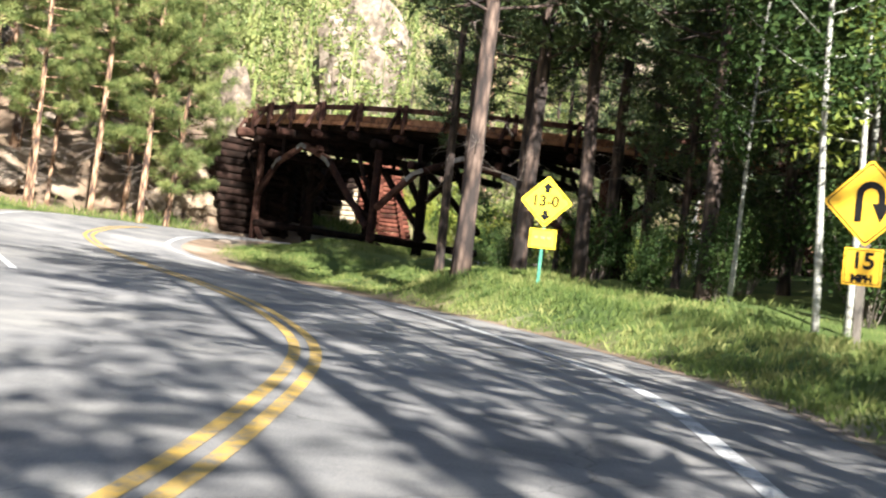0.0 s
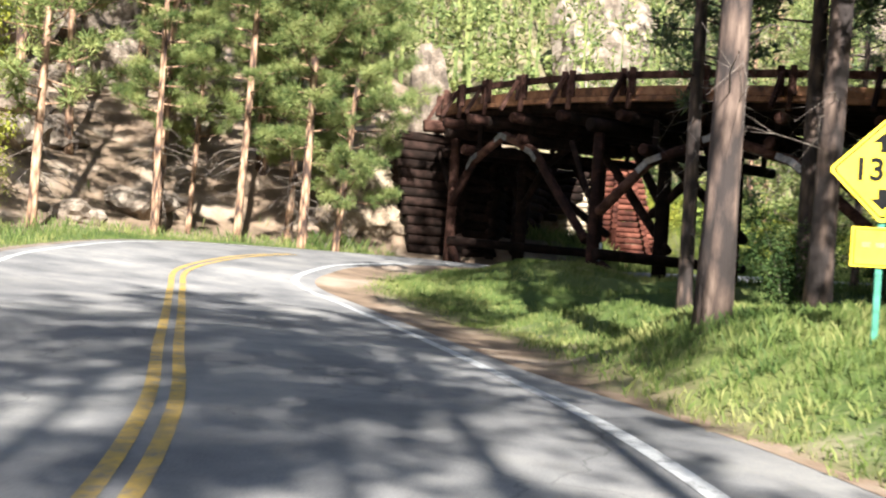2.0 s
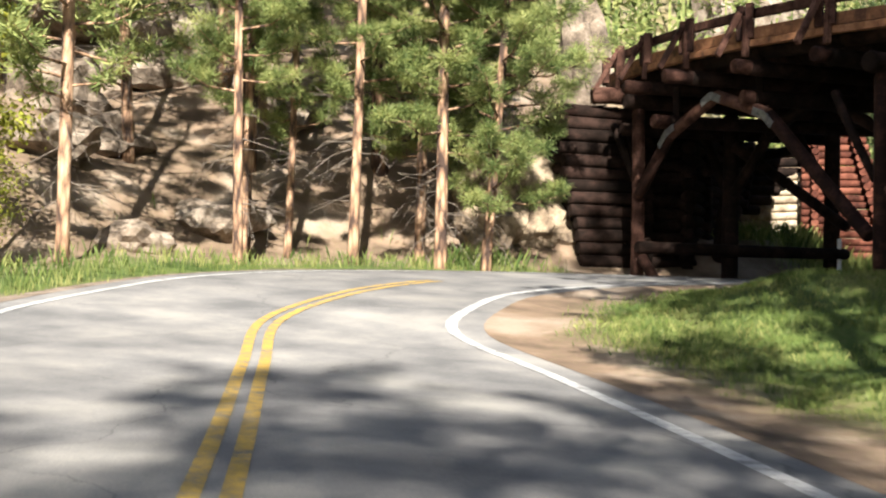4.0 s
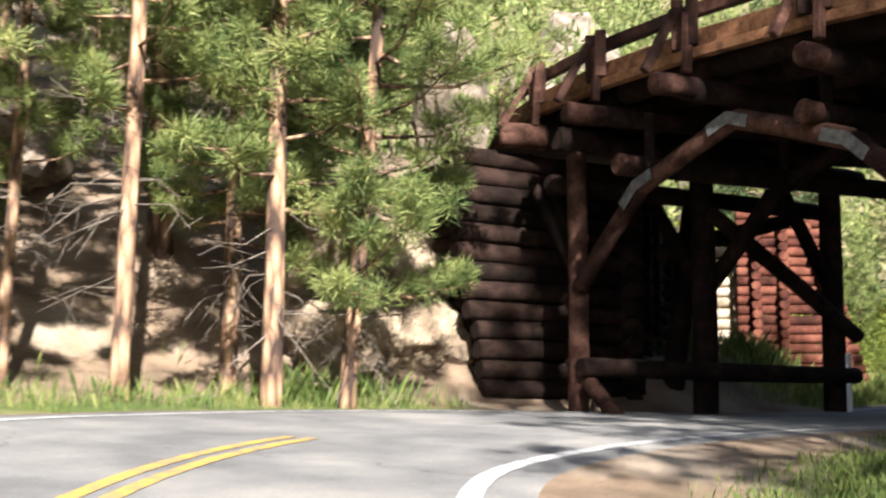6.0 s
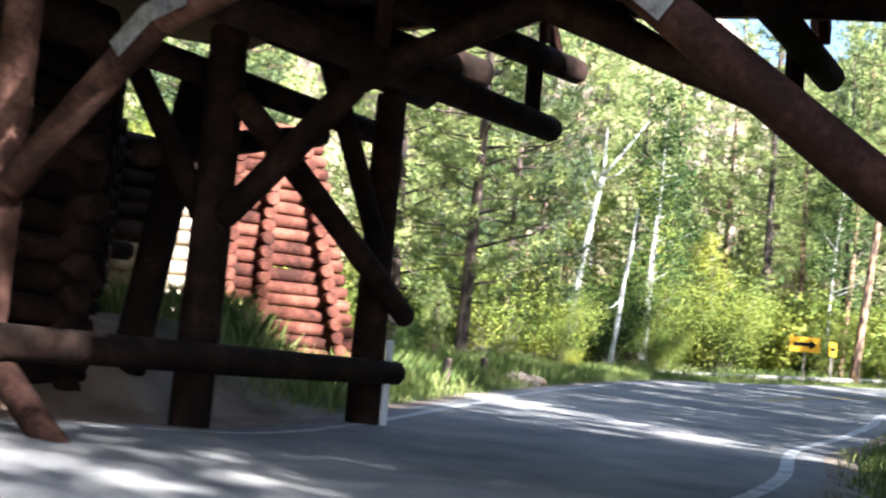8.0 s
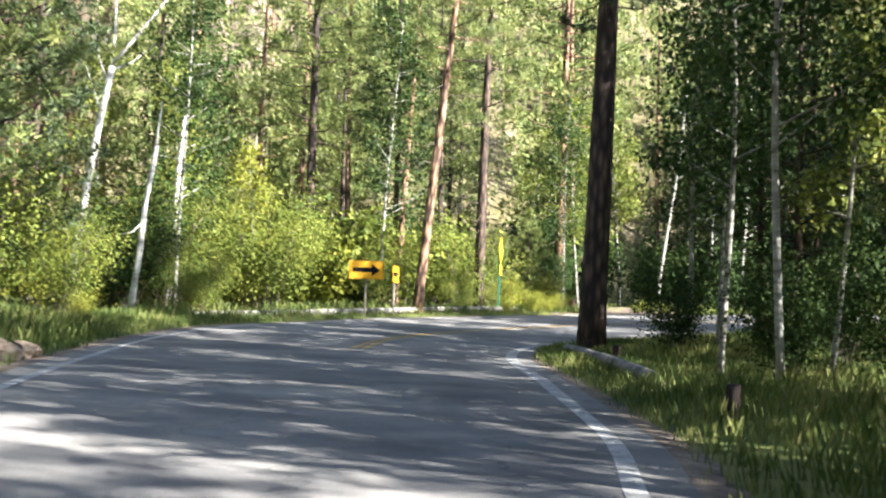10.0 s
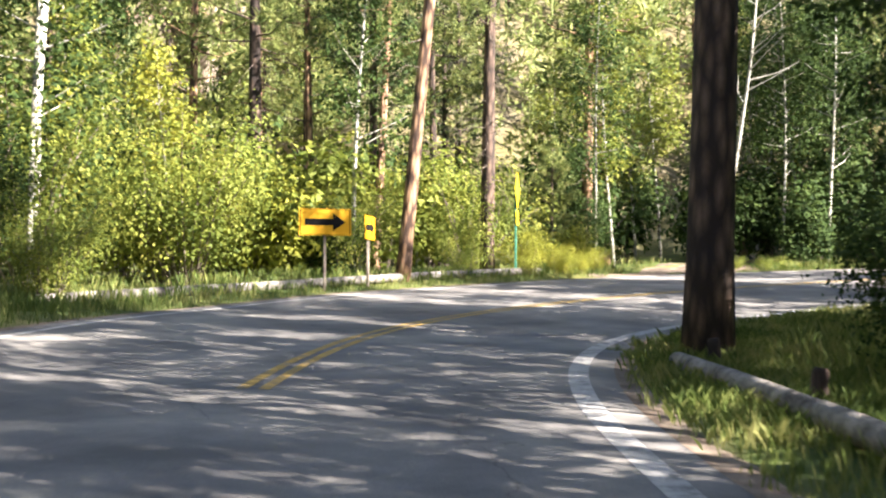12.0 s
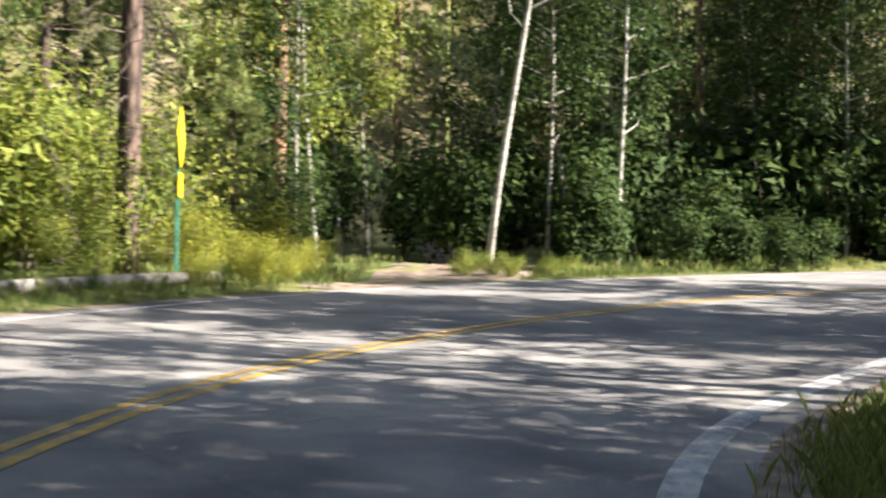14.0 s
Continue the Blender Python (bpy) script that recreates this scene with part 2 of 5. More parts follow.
def ground_material():
    m = bpy.data.materials.new("forest_ground")
    m.use_nodes = True
    nt = m.node_tree
    N, L = nt.nodes, nt.links
    b = N["Principled BSDF"]
    tc = N.new("ShaderNodeTexCoord")

    def noise_node(scale, detail=6):
        n = N.new("ShaderNodeTexNoise")
        n.inputs["Scale"].default_value, n.inputs["Detail"].default_value = scale, detail
        L.new(tc.outputs["Object"], n.inputs["Vector"])
        return n

    def ramp(src, stops):
        r = N.new("ShaderNodeValToRGB")
        while len(r.color_ramp.elements) < len(stops):
            r.color_ramp.elements.new(0.5)
        for e, (p, c) in zip(r.color_ramp.elements, stops):
            e.position, e.color = p, (*c, 1)
        L.new(src, r.inputs[0])
        return r

    n1, n2, n3 = noise_node(0.9), noise_node(14), noise_node(0.35)
    soil = ramp(n1.outputs["Fac"], [(0.3, (0.085, 0.06, 0.042)), (0.5, (0.19, 0.132, 0.09)), (0.68, (0.28, 0.22, 0.165))])
    grass = ramp(n3.outputs["Fac"], [(0.3, (0.035, 0.06, 0.014)), (0.5, (0.075, 0.105, 0.025)), (0.7, (0.16, 0.16, 0.05))])
    att = N.new("ShaderNodeAttribute")
    att.attribute_name = "turf"
    add = N.new("ShaderNodeMath")
    add.operation = "MULTIPLY_ADD"
    add.inputs[1].default_value = 0.9
    L.new(n2.outputs["Fac"], add.inputs[0])
    sub = N.new("ShaderNodeMath")
    sub.operation = "SUBTRACT"
    sub.inputs[1].default_value = 0.45
    L.new(att.outputs["Fac"], sub.inputs[0])
    L.new(sub.outputs[0], add.inputs[2])
    cl = N.new("ShaderNodeClamp")
    L.new(add.outputs[0], cl.inputs[0])
    mix = N.new("ShaderNodeMixRGB")
    L.new(cl.outputs[0], mix.inputs[0])
    L.new(soil.outputs[0], mix.inputs[1])
    L.new(grass.outputs[0], mix.inputs[2])
    L.new(mix.outputs[0], b.inputs["Base Color"])
    b.inputs["Roughness"].default_value = 0.97
    b.inputs["Specular IOR Level"].default_value = 0.15
    bump = N.new("ShaderNodeBump")
    bump.inputs["Strength"].default_value, bump.inputs["Distance"].default_value = 0.8, 0.03
    L.new(n2.outputs["Fac"], bump.inputs["Height"])
    L.new(bump.outputs[0], b.inputs["Normal"])
    return m


GROUND = ground_material()


# ---- mesh helpers ----
def mesh_object(name, verts, faces, mat, parent=None, label="", smooth=False):
    me = bpy.data.meshes.new(name)
    me.from_pydata(verts, [], faces)
    me.materials.append(mat)
    if smooth:
        me.polygons.foreach_set("use_smooth", [True] * len(me.polygons))
    ob = new(name, me)
    if parent is not None:
        ob.parent = parent
    if label:
        ob["label"] = label
    return ob


def thing(name, at, label, category, group="", turn=0.0):
    ob = new(name)
    ob.matrix_basis = pose(*at, 0, 0, turn)
    return tagged(ob, label, category, group)


def part(name, bm, mat, parent, label="", smooth=False):
    me = bpy.data.meshes.new(name)
    bm.to_mesh(me)
    bm.free()
    me.materials.append(mat)
    if smooth:
        me.polygons.foreach_set("use_smooth", [True] * len(me.polygons))
    ob = new(name, me)
    ob.parent = parent
    if label:
        ob["label"] = label
    return ob


def tube_data(points, radii, sides=10, wobble=0.0, rng=None, cap=True):
    """Vertices and faces of a round bar along points."""
    V, F = [], []
    pts = [Vector(p) for p in points]
    n = len(pts)
    for i, p in enumerate(pts):
        d = (pts[min(i + 1, n - 1)] - pts[max(i - 1, 0)]).normalized()
        side = d.cross(Vector((0, 0, 1)))
        if side.length < 0.1:
            side = d.cross(Vector((0, 1, 0)))
        side.normalize()
        up = side.cross(d)
        for k in range(sides):
            a = 2 * math.pi * k / sides
            r = radii[i] * (1 + (rng.uniform(-wobble, wobble) if rng else 0))
            V.append(p + side * math.cos(a) * r + up * math.sin(a) * r)
    for i in range(n - 1):
        for k in range(sides):
            k2 = (k + 1) % sides
            F.append((i * sides + k, i * sides + k2, (i + 1) * sides + k2, (i + 1) * sides + k))
    if cap:
        F.append(tuple(range(sides - 1, -1, -1)))
        F.append(tuple(range((n - 1) * sides, n * sides)))
    return V, F


def log_part(name, a, b, r, mat, parent, rng, label="", sides=12, taper=0.94, bow=0.02):
    """A peeled log between two points, slightly bowed, with chamfered ends."""
    a, b = Vector(a), Vector(b)
    d = b - a
    ch = min(0.04, d.length * 0.1)
    n = max(2, int(d.length / 0.8))
    bend = Vector((rng.uniform(-bow, bow), rng.uniform(-bow, bow), rng.uniform(-bow, bow)))
    pts, rad = [a], [r * 0.84]
    for i in range(n + 1):
        f = (ch + (d.length - 2 * ch) * i / n) / d.length
        pts.append(a + d * f + bend * math.sin(math.pi * f))
        rad.append(r * (1 + (taper - 1) * f) * rng.uniform(0.97, 1.03))
    pts.append(b)
    rad.append(r * taper * 0.84)
    V, F = tube_data(pts, rad, sides, 0.025, rng)
    ob = mesh_object(name, V, F, mat, parent, label, smooth=False)
    ob.data.polygons.foreach_set("use_smooth", [len(p.vertices) == 4 for p in ob.data.polygons])
    return ob


def beam_bm(a, b, w, h, bevel=0.012):
    """A sawn timber between two points: w across, h high."""
    a, b = Vector(a), Vector(b)
    d = b - a
    bm = bmesh.new()
    bmesh.ops.create_cube(bm, size=1.0, matrix=Matrix.Diagonal((w, d.length, h, 1)))
    bmesh.ops.bevel(bm, geom=bm.edges[:], offset=bevel, segments=1, affect="EDGES")
    y = d.normalized()
    x = y.cross(Vector((0, 0, 1)))
    if x.length < 0.05:
        x = Vector((1, 0, 0))
    x.normalize()
    z = x.cross(y)
    m = Matrix((x, y, z)).transposed().to_4x4()
    m.translation = (a + b) / 2
    bmesh.ops.transform(bm, matrix=m, verts=bm.verts[:])
    return bm


# ---- road line: x, y, z of the centre, width to the right and to the left edge line, bank ----
CENTRE = [
    (8.0, -160, -6.0, 3.0, 3.1, 0.0), (7.0, -80, -3.6, 3.0, 3.1, 0.0), (4.4, -40, -1.9, 3.0, 3.1, 0.0), (2.4, -15, -0.95, 3.0, 3.1, 0.0),
    (1.15, 4, -0.2, 3.0, 3.1, 0.0), (0.95, 9, 0.0, 3.0, 3.1, 0.0), (0.8, 13.5, 0.2, 3.0, 3.1, 0.0), (0.25, 18, 0.40, 3.1, 3.1, 0.0),
    (-0.95, 21.9, 0.54, 3.1, 3.1, 0.0), (-2.6, 25.5, 0.71, 3.2, 3.1, 0.0), (-4.75, 29.3, 0.88, 3.2, 3.1, 0.01), (-6.95, 33.2, 1.05, 3.2, 3.0, 0.03),
    (-9.0, 36.8, 1.26, 2.9, 3.1, 0.04), (-10.55, 39.7, 1.56, 2.2, 2.9, 0.05), (-11.1, 42.3, 1.83, 2.0, 2.8, 0.06), (-11.25, 44.8, 2.02, 1.95, 2.6, 0.06),
    (-10.8, 47.2, 2.14, 2.25, 2.5, 0.05), (-9.3, 49.9, 2.2, 2.2, 2.7, 0.04), (-7.4, 52.1, 2.22, 2.0, 2.7, 0.03), (-5.7, 53.6, 2.22, 1.9, 2.4, 0.02),
    (-3.9, 55.8, 2.28, 1.9, 2.5, 0.02), (-1.7, 59.1, 2.4, 1.9, 2.65, 0.03), (0.6, 62.2, 2.53, 2.3, 3.0, 0.03), (4.3, 67.9, 2.68, 3.0, 3.3, 0.03), (8.8, 73.7, 2.86, 3.0, 3.9, 0.03),
    (12.7, 77.8, 3.02, 3.2, 4.1, 0.04), (16.3, 80.5, 3.16, 3.6, 4.1, 0.04), (20.3, 82.4, 3.32, 4.1, 4.2, 0.05), (24.3, 83.2, 3.5, 4.55, 4.3, 0.05),
    (28.6, 83.4, 3.68, 4.8, 4.4, 0.05), (34, 82.6, 3.9, 4.4, 4.2, 0.05), (41, 79, 4.2, 3.5, 3.8, 0.05), (46, 72, 4.5, 3.3, 3.4, 0.05), (48, 63, 4.8, 3.2, 3.2, 0.05),
    (45.5, 54, 5.1, 3.1, 3.1, 0.05), (39, 46, 5.4, 3.0, 3.0, 0.05), (30, 41, 5.6, 2.9, 2.9, 0.05),
]


def spline(rows, step=0.5):
    """Evenly spaced points of a smooth line through the rows."""
    P = np.array(rows, float)
    out = []
    for i in range(len(P) - 1):
        p0, p1, p2, p3 = P[max(i - 1, 0)], P[i], P[i + 1], P[min(i + 2, len(P) - 1)]
        n = max(2, int(np.linalg.norm((p2 - p1)[:2]) / step))
        for k in range(n):
            f = k / n
            out.append(0.5 * (2 * p1 + (p2 - p0) * f + (2 * p0 - 5 * p1 + 4 * p2 - p3) * f * f + (3 * p1 - p0 - 3 * p2 + p3) * f ** 3))
    out.append(P[-1])
    return np.array(out)


ROAD = spline(CENTRE)
TAN = np.gradient(ROAD[:, :2], axis=0)
TAN /= np.linalg.norm(TAN, axis=1)[:, None]
NOR = np.c_[-TAN[:, 1], TAN[:, 0]]
ARC = np.r_[0, np.cumsum(np.linalg.norm(np.diff(ROAD[:, :2], axis=0), axis=1))]
ARC -= ARC[np.argmin(np.abs(ROAD[:, 1] - 6.5) + np.abs(ROAD[:, 0]) * 0.1)]


def ss(a, b, x):
    f = np.clip((x - a) / (b - a), 0, 1)
    return f * f * (3 - 2 * f)


def wave(x, y, scale, seed):
    """Cheap smooth noise of a few sines, about -1 to 1."""
    r = np.random.RandomState(seed)
    out = 0
    for k in range(6):
        a, ph, q = r.uniform(0, 6.28), r.uniform(0, 6.28), r.uniform(0.6, 1.7) / scale
        out = out + np.sin((x * math.cos(a) + y * math.sin(a)) * q * 6.28 + ph) / 3.0
    return out


# the bridge stands on a ring about one point
BC, RING, BSTART = np.array([6.674, 63.623]), 19.128, -2.768


def bridge_xy(a, w):
    """Place on the bridge: a, degrees along the ring from its north-west end post; w, metres inwards from the outer rail."""
    t = BSTART + radians(a)
    return float(BC[0] + (RING - w) * math.cos(t)), float(BC[1] + (RING - w) * math.sin(t))


def rail_top(a):
    return 7.65 - 0.054 * RING * radians(a)


def height(X, Y):
    """Ground height and turf share at arrays of places, and the distance to the road (left positive)."""
    X, Y = np.asarray(X, float), np.asarray(Y, float)
    shape = X.shape
    Q = np.c_[X.ravel(), Y.ravel()]
    z, off, arc = np.empty(len(Q)), np.empty(len(Q)), np.empty(len(Q))
    zs = np.empty(len(Q))
    wr, wl = np.empty(len(Q)), np.empty(len(Q))
    sub = ROAD[::4]
    for i in range(0, len(Q), 4000):
        q = Q[i:i + 4000]
        d2 = ((q[:, None] - ROAD[None, :, :2]) ** 2).sum(2)
        j = d2.argmin(1)
        o = ((q - ROAD[j, :2]) * NOR[j]).sum(1)
        o = np.where(np.abs(o) < np.sqrt(d2.min(1)) * 0.7, np.sign(o + 1e-9) * np.sqrt(d2.min(1)), o)
        off[i:i + 4000], arc[i:i + 4000] = o, ARC[j]
        wr[i:i + 4000], wl[i:i + 4000] = ROAD[j, 3], ROAD[j, 4]
        z[i:i + 4000] = ROAD[j, 2] + ROAD[j, 5] * np.clip(o, -5, 6)
        w = 1 / (d2[:, ::4] + 4) ** 2
        zs[i:i + 4000] = (w * sub[None, :, 2]).sum(1) / w.sum(1)
    x, y = Q[:, 0], Q[:, 1]
    dist = np.abs(off)
    edge = np.where(off > 0, dist - wl, dist - wr)
    edge = edge - 0.8 * (off < 0) * ss(24, 15, arc)
    z = z + (zs - z) * ss(2.0, 14.0, edge)
    # hillside on the outer side near the bridge, gentler forest floor further round
    west = ss(4.0, -4.0, x + 0.25 * (y - 50)) * ss(95, 70, y)
    hill = west * (0.50 * np.clip(edge - 2.6, 0, 60) * ss(2.6, 7, edge) + 0.25 * np.clip(edge - 26, 0, 400))
    floor_ = (1 - west) * (0.05 * np.clip(edge - 3, 0, 30) + 0.8 * np.clip(edge - 21, 0, 45) + 0.35 * np.clip(edge - 66, 0, 250))
    bearing = np.degrees(np.arctan2(x + 8.0, y - 48.0))
    floor_ = floor_ * (1 - 0.72 * np.exp(-((bearing - 30.8) / 3.2) ** 2) * ss(40, 62, np.hypot(x + 8.0, y - 48.0)))
    near = ss(-30, 5, y)
    outer = np.where(off > 0, hill + floor_, 0)
    inner = np.where(off > 0, 0, 0.05 * np.clip(edge - 18, 0, 10))
    inner = inner + np.where(off > 0, 0, (0.43 + 0.22 * ss(14, 20, arc)) * ss(0.0, 1.7, edge - 0.8 - 1.3 * ss(22.5, 28, arc)) * ss(-12, 4, arc) * ss(36, 26, arc) + 0.3 * ss(1.5, 5, edge) * ss(30, 38, arc) * ss(52, 46, arc))
    behind = 0.1 * np.clip(dist - 25, 0, 100) * (1 - near)
    z = z + outer * near + inner + behind
    # gully under the bridge beside the road
    gx, gy = bridge_xy(50, 2.5)
    z = z - 0.55 * np.exp(-(((x - gx) / 5) ** 2 + ((y - gy) / 5) ** 2)) * (off < 0)
    z = z + 1.0 * np.exp(-(((x + 14.5) / 3.6) ** 2 + ((y - 60.0) / 4.0) ** 2)) * ss(1.0, 4.0, edge) * (off > 0)
    under = ss(-5.5, -7.5, x) * ss(52.5, 55.5, y) * ss(67, 61, y) * (off > 0)
    z = z + 0.95 * ss(1.2, 2.6, edge) * under
    along, across = (x + 9.789) * 0.68015 - (y - 53.885) * 0.73307, (x + 9.789) * 0.73307 + (y - 53.885) * 0.68015
    flat = ss(1.9, 2.9, across) * ss(-1.6, -2.8, along) * ss(63.9, 63.2, y) * ss(-12.2, -11.4, x) * (off > 0)
    z = z + (np.minimum(z, 3.3) - z) * flat
    rough = ss(0.6, 4, edge) * (1 - 0.8 * flat)
    z = z + rough * (0.07 * wave(x, y, 2.6, 3) + 0.16 * wave(x, y, 8, 5)) + rough * west * (off > 0) * (0.13 * wave(x, y, 3.3, 8) + 0.6 * wave(x, y, 14, 9)) * ss(4, 9, edge)
    z = z + 3.0 * wave(x, y, 70, 11) * ss(45, 90, edge)
    z = np.where(edge < 0.35, z - 0.07, z - 0.02 * (edge < 0.9))
    turf = np.clip(1.0 - west * (off > 0) * ss(1.6, 3.2, edge) * 0.95, 0, 1)
    shoulder = ss(20, 27, arc)
    turf = np.where(off < 0, turf * (1 - (1 - ss(0.35 + 0.85 * shoulder, 1.1 + 1.5 * shoulder, edge)) * ss(6, 12, arc) * ss(50, 46, arc)), turf)
    turf = np.where(under > 0.2, ss(57.5, 60.5, y) * ss(-9.5, -8, x), turf)
    turf = turf * ss(0.1, 0.9, edge) * (1 - 0.6 * ss(16, 26, edge))
    return z.reshape(shape), turf.reshape(shape), off.reshape(shape), edge.reshape(shape), arc.reshape(shape)


def ground_z(x, y):
    return float(height(np.array([x]), np.array([y]))[0][0])


def axis(lo, hi, fine_lo, fine_hi, step, grow=1.22):
    a = list(np.arange(fine_lo, fine_hi + 0.01, step))
    d, v = step, fine_hi
    while v < hi:
        d *= grow
        v += d
        a.append(v)
    d, v = step, fine_lo
    while v > lo:
        d *= grow
        v -= d
        a.insert(0, v)
    return np.array(a)


gx, gy = axis(-1500, 1500, -42, 62, 0.7), axis(-1500, 1500, -6, 112, 0.7)
GX, GY = np.meshgrid(gx, gy)
GZ, TURF, OFF, EDGE, SARC = height(GX, GY)
nx, ny = len(gx), len(gy)
idx = np.arange(nx * ny).reshape(ny, nx)
quads = np.stack([idx[:-1, :-1], idx[:-1, 1:], idx[1:, 1:], idx[1:, :-1]], -1).reshape(-1, 4)
ground = mesh_object("ground", np.stack([GX, GY, GZ], -1).reshape(-1, 3).tolist(), quads.tolist(), GROUND, smooth=True)
ground.data.attributes.new("turf", "FLOAT", "POINT").data.foreach_set("value", TURF.ravel())
tagged(ground, "forest floor of brown soil, pine needles and grass", "ground", kind="structure")


def strip(name, o1, o2, mat, lift, s0, s1, label, category, cols=1, kind="structure", ragged=0.0, seed=0, sink=False):
    """A band along the road between two offsets (functions of the row) from the centre."""
    keep = np.where((ARC >= s0) & (ARC <= s1))[0]
    rng = np.random.RandomState(seed)
    V, F = [], []
    jag = np.convolve(rng.uniform(-1, 1, len(keep) + 8), np.ones(5) / 3, "same")[4:-4] if ragged else np.zeros(len(keep))
    for n, i in enumerate(keep):
        a, b = o1(ROAD[i]), o2(ROAD[i]) + jag[n] * ragged
        for c in range(cols + 1):
            o = a + (b - a) * c / cols
            p = ROAD[i, :2] + NOR[i] * o
            z = ROAD[i, 2] + ROAD[i, 5] * o + lift
            V.append((p[0], p[1], z + (ground_z(p[0], p[1]) - 0.03 - z) * (c / cols) ** 2 if sink else z))
    for n in range(len(keep) - 1):
        for c in range(cols):
            k = n * (cols + 1) + c
            F.append((k, k + 1, k + cols + 2, k + cols + 1))
    ob = mesh_object(name, V, F, mat, smooth=True)
    return tagged(ob, label, category, kind=kind)


strip("road", lambda r: -r[3] - 0.45 - 0.8 * float(ss(30, 22, r[1])), lambda r: r[4] + 0.4, ASPHALT, 0.0, -150, 150, "two-lane grey asphalt road, patched and worn, climbing in a curve", "road", cols=8)
for s0, s1 in ((-150, 42.5), (76.5, 150)):
    for k in (0.1, -0.1):
        strip("trim", lambda r, k=k: k - 0.055, lambda r, k=k: k + 0.055, PAINT_Y, 0.006, s0, s1, "worn double yellow centre line painted on asphalt", "road marking")
strip("trim", lambda r: -r[3] - 0.075 - 0.04 * float(ss(62, 70, r[1])), lambda r: -r[3] + 0.075 + 0.03 * float(ss(62, 70, r[1])), PAINT_W, 0.006, -150, 150, "worn white edge line painted on asphalt", "road marking")
strip("trim", lambda r: r[4] - 0.06, lambda r: r[4] + 0.06, PAINT_W, 0.006, 20, 150, "faded white edge line painted on asphalt", "road marking")


# crumbled gravel verge on both sides of the asphalt
for sgn, o_edge, s0, s1, wide, mat in ((-1, lambda r: -r[3] - 0.45 - 0.8 * float(ss(30, 22, r[1])), -150, 14, 0.45, DIRT), (-1, lambda r: -r[3] - 0.45 - 0.8 * float(ss(30, 22, r[1])), 13.5, 50.5, 0.7, GROUND),
                                       (-1, lambda r: -r[3] - 0.45, 50, 150, 0.45, DIRT), (1, lambda r: r[4] + 0.4, -150, 150, 0.45, DIRT)):
    strip("pavement", lambda r, f=o_edge, g=sgn: f(r) - 0.05 * g, lambda r, f=o_edge, g=sgn, w=wide: f(r) + g * w, mat, 0.004, s0, s1,
          "crumbled gravel verge beside the asphalt", "verge", cols=3, ragged=0.12, seed=3, sink=True)


# dirt track that leaves the outer side of the bend
TRACK = spline([(29.5, 87.0, 0), (33.0, 89.2, 0), (38.0, 91.8, 0), (44.0, 95.5, 0), (52.0, 102.0, 0)], 0.5)
tdir = np.gradient(TRACK[:, :2], axis=0)
tdir /= np.linalg.norm(tdir, axis=1)[:, None]
tv, tf = [], []
for i, (p, d) in enumerate(zip(TRACK, tdir)):
    for o in (-1.5, -0.5, 0.5, 1.5):
        q = p[:2] + np.array([-d[1], d[0]]) * (o * (1.5 if i < 4 else 1.0))
        tv.append((q[0], q[1], ground_z(q[0], q[1]) + 0.02))
    if i:
        for c in range(3):
            k = (i - 1) * 4 + c
            tf.append((k, k + 4, k + 5, k + 1))
tagged(mesh_object("road", tv, tf, DIRT, smooth=True), "narrow dirt track leading into the woods", "track", kind="structure")

# ---- timber bridge ----
rng = random.Random(4)
bridge = thing("timber_bridge", (0, 0, 0), "curved one-lane timber trestle bridge of red-brown stained logs", "bridge")


def bp(a, w, z):
    x, y = bridge_xy(a, w)
    return Vector((x, y, z))


POSTS_A = [9.2 + 24.5 * k for k in range(4)]
STEP = 6.13
WIDE = 5.2


def beam_z(a):
    return rail_top(a) - 1.115


def span(n, D, off, z):
    """A place in the frame of a span: D along the chord from its first post, off inwards."""
    p, q = Vector(bridge_xy(POSTS_A[n], 0)), Vector(bridge_xy(POSTS_A[n] + 24.5, 0))
    d = (q - p).normalized()
    r = p + d * D + Vector((-d.y, d.x)) * off
    return Vector((r.x, r.y, z))


# floor beams with ends that stick out on both sides
beams = [STEP * k for k in range(0, 15)]
for a in beams:
    if a < 1:
        continue
    # deck shade is put into the beam colour; outer ends keep the lit tone
    fb = log_part("floor_beam", bp(a, -0.05, beam_z(a)), bp(a, WIDE + 1.0, beam_z(a) + 0.03), 0.19 if a < 7 else 0.15, LOG_SHADE, bridge, rng, "dark log floor beam")
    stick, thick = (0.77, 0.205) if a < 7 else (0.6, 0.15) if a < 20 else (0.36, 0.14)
    log_part("weathered_end", bp(a, -stick, beam_z(a)), bp(a, 0.02, beam_z(a)), thick, LOG, fb, rng, "red-brown beam end in a sunlit tone")
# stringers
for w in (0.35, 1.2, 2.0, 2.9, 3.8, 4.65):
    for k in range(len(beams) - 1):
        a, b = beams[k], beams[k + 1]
        log_part("stringer", bp(a, w, beam_z(a) + 0.36), bp(b, w, beam_z(b) + 0.36), 0.17, LOG_SHADE, bridge, rng, sides=8)
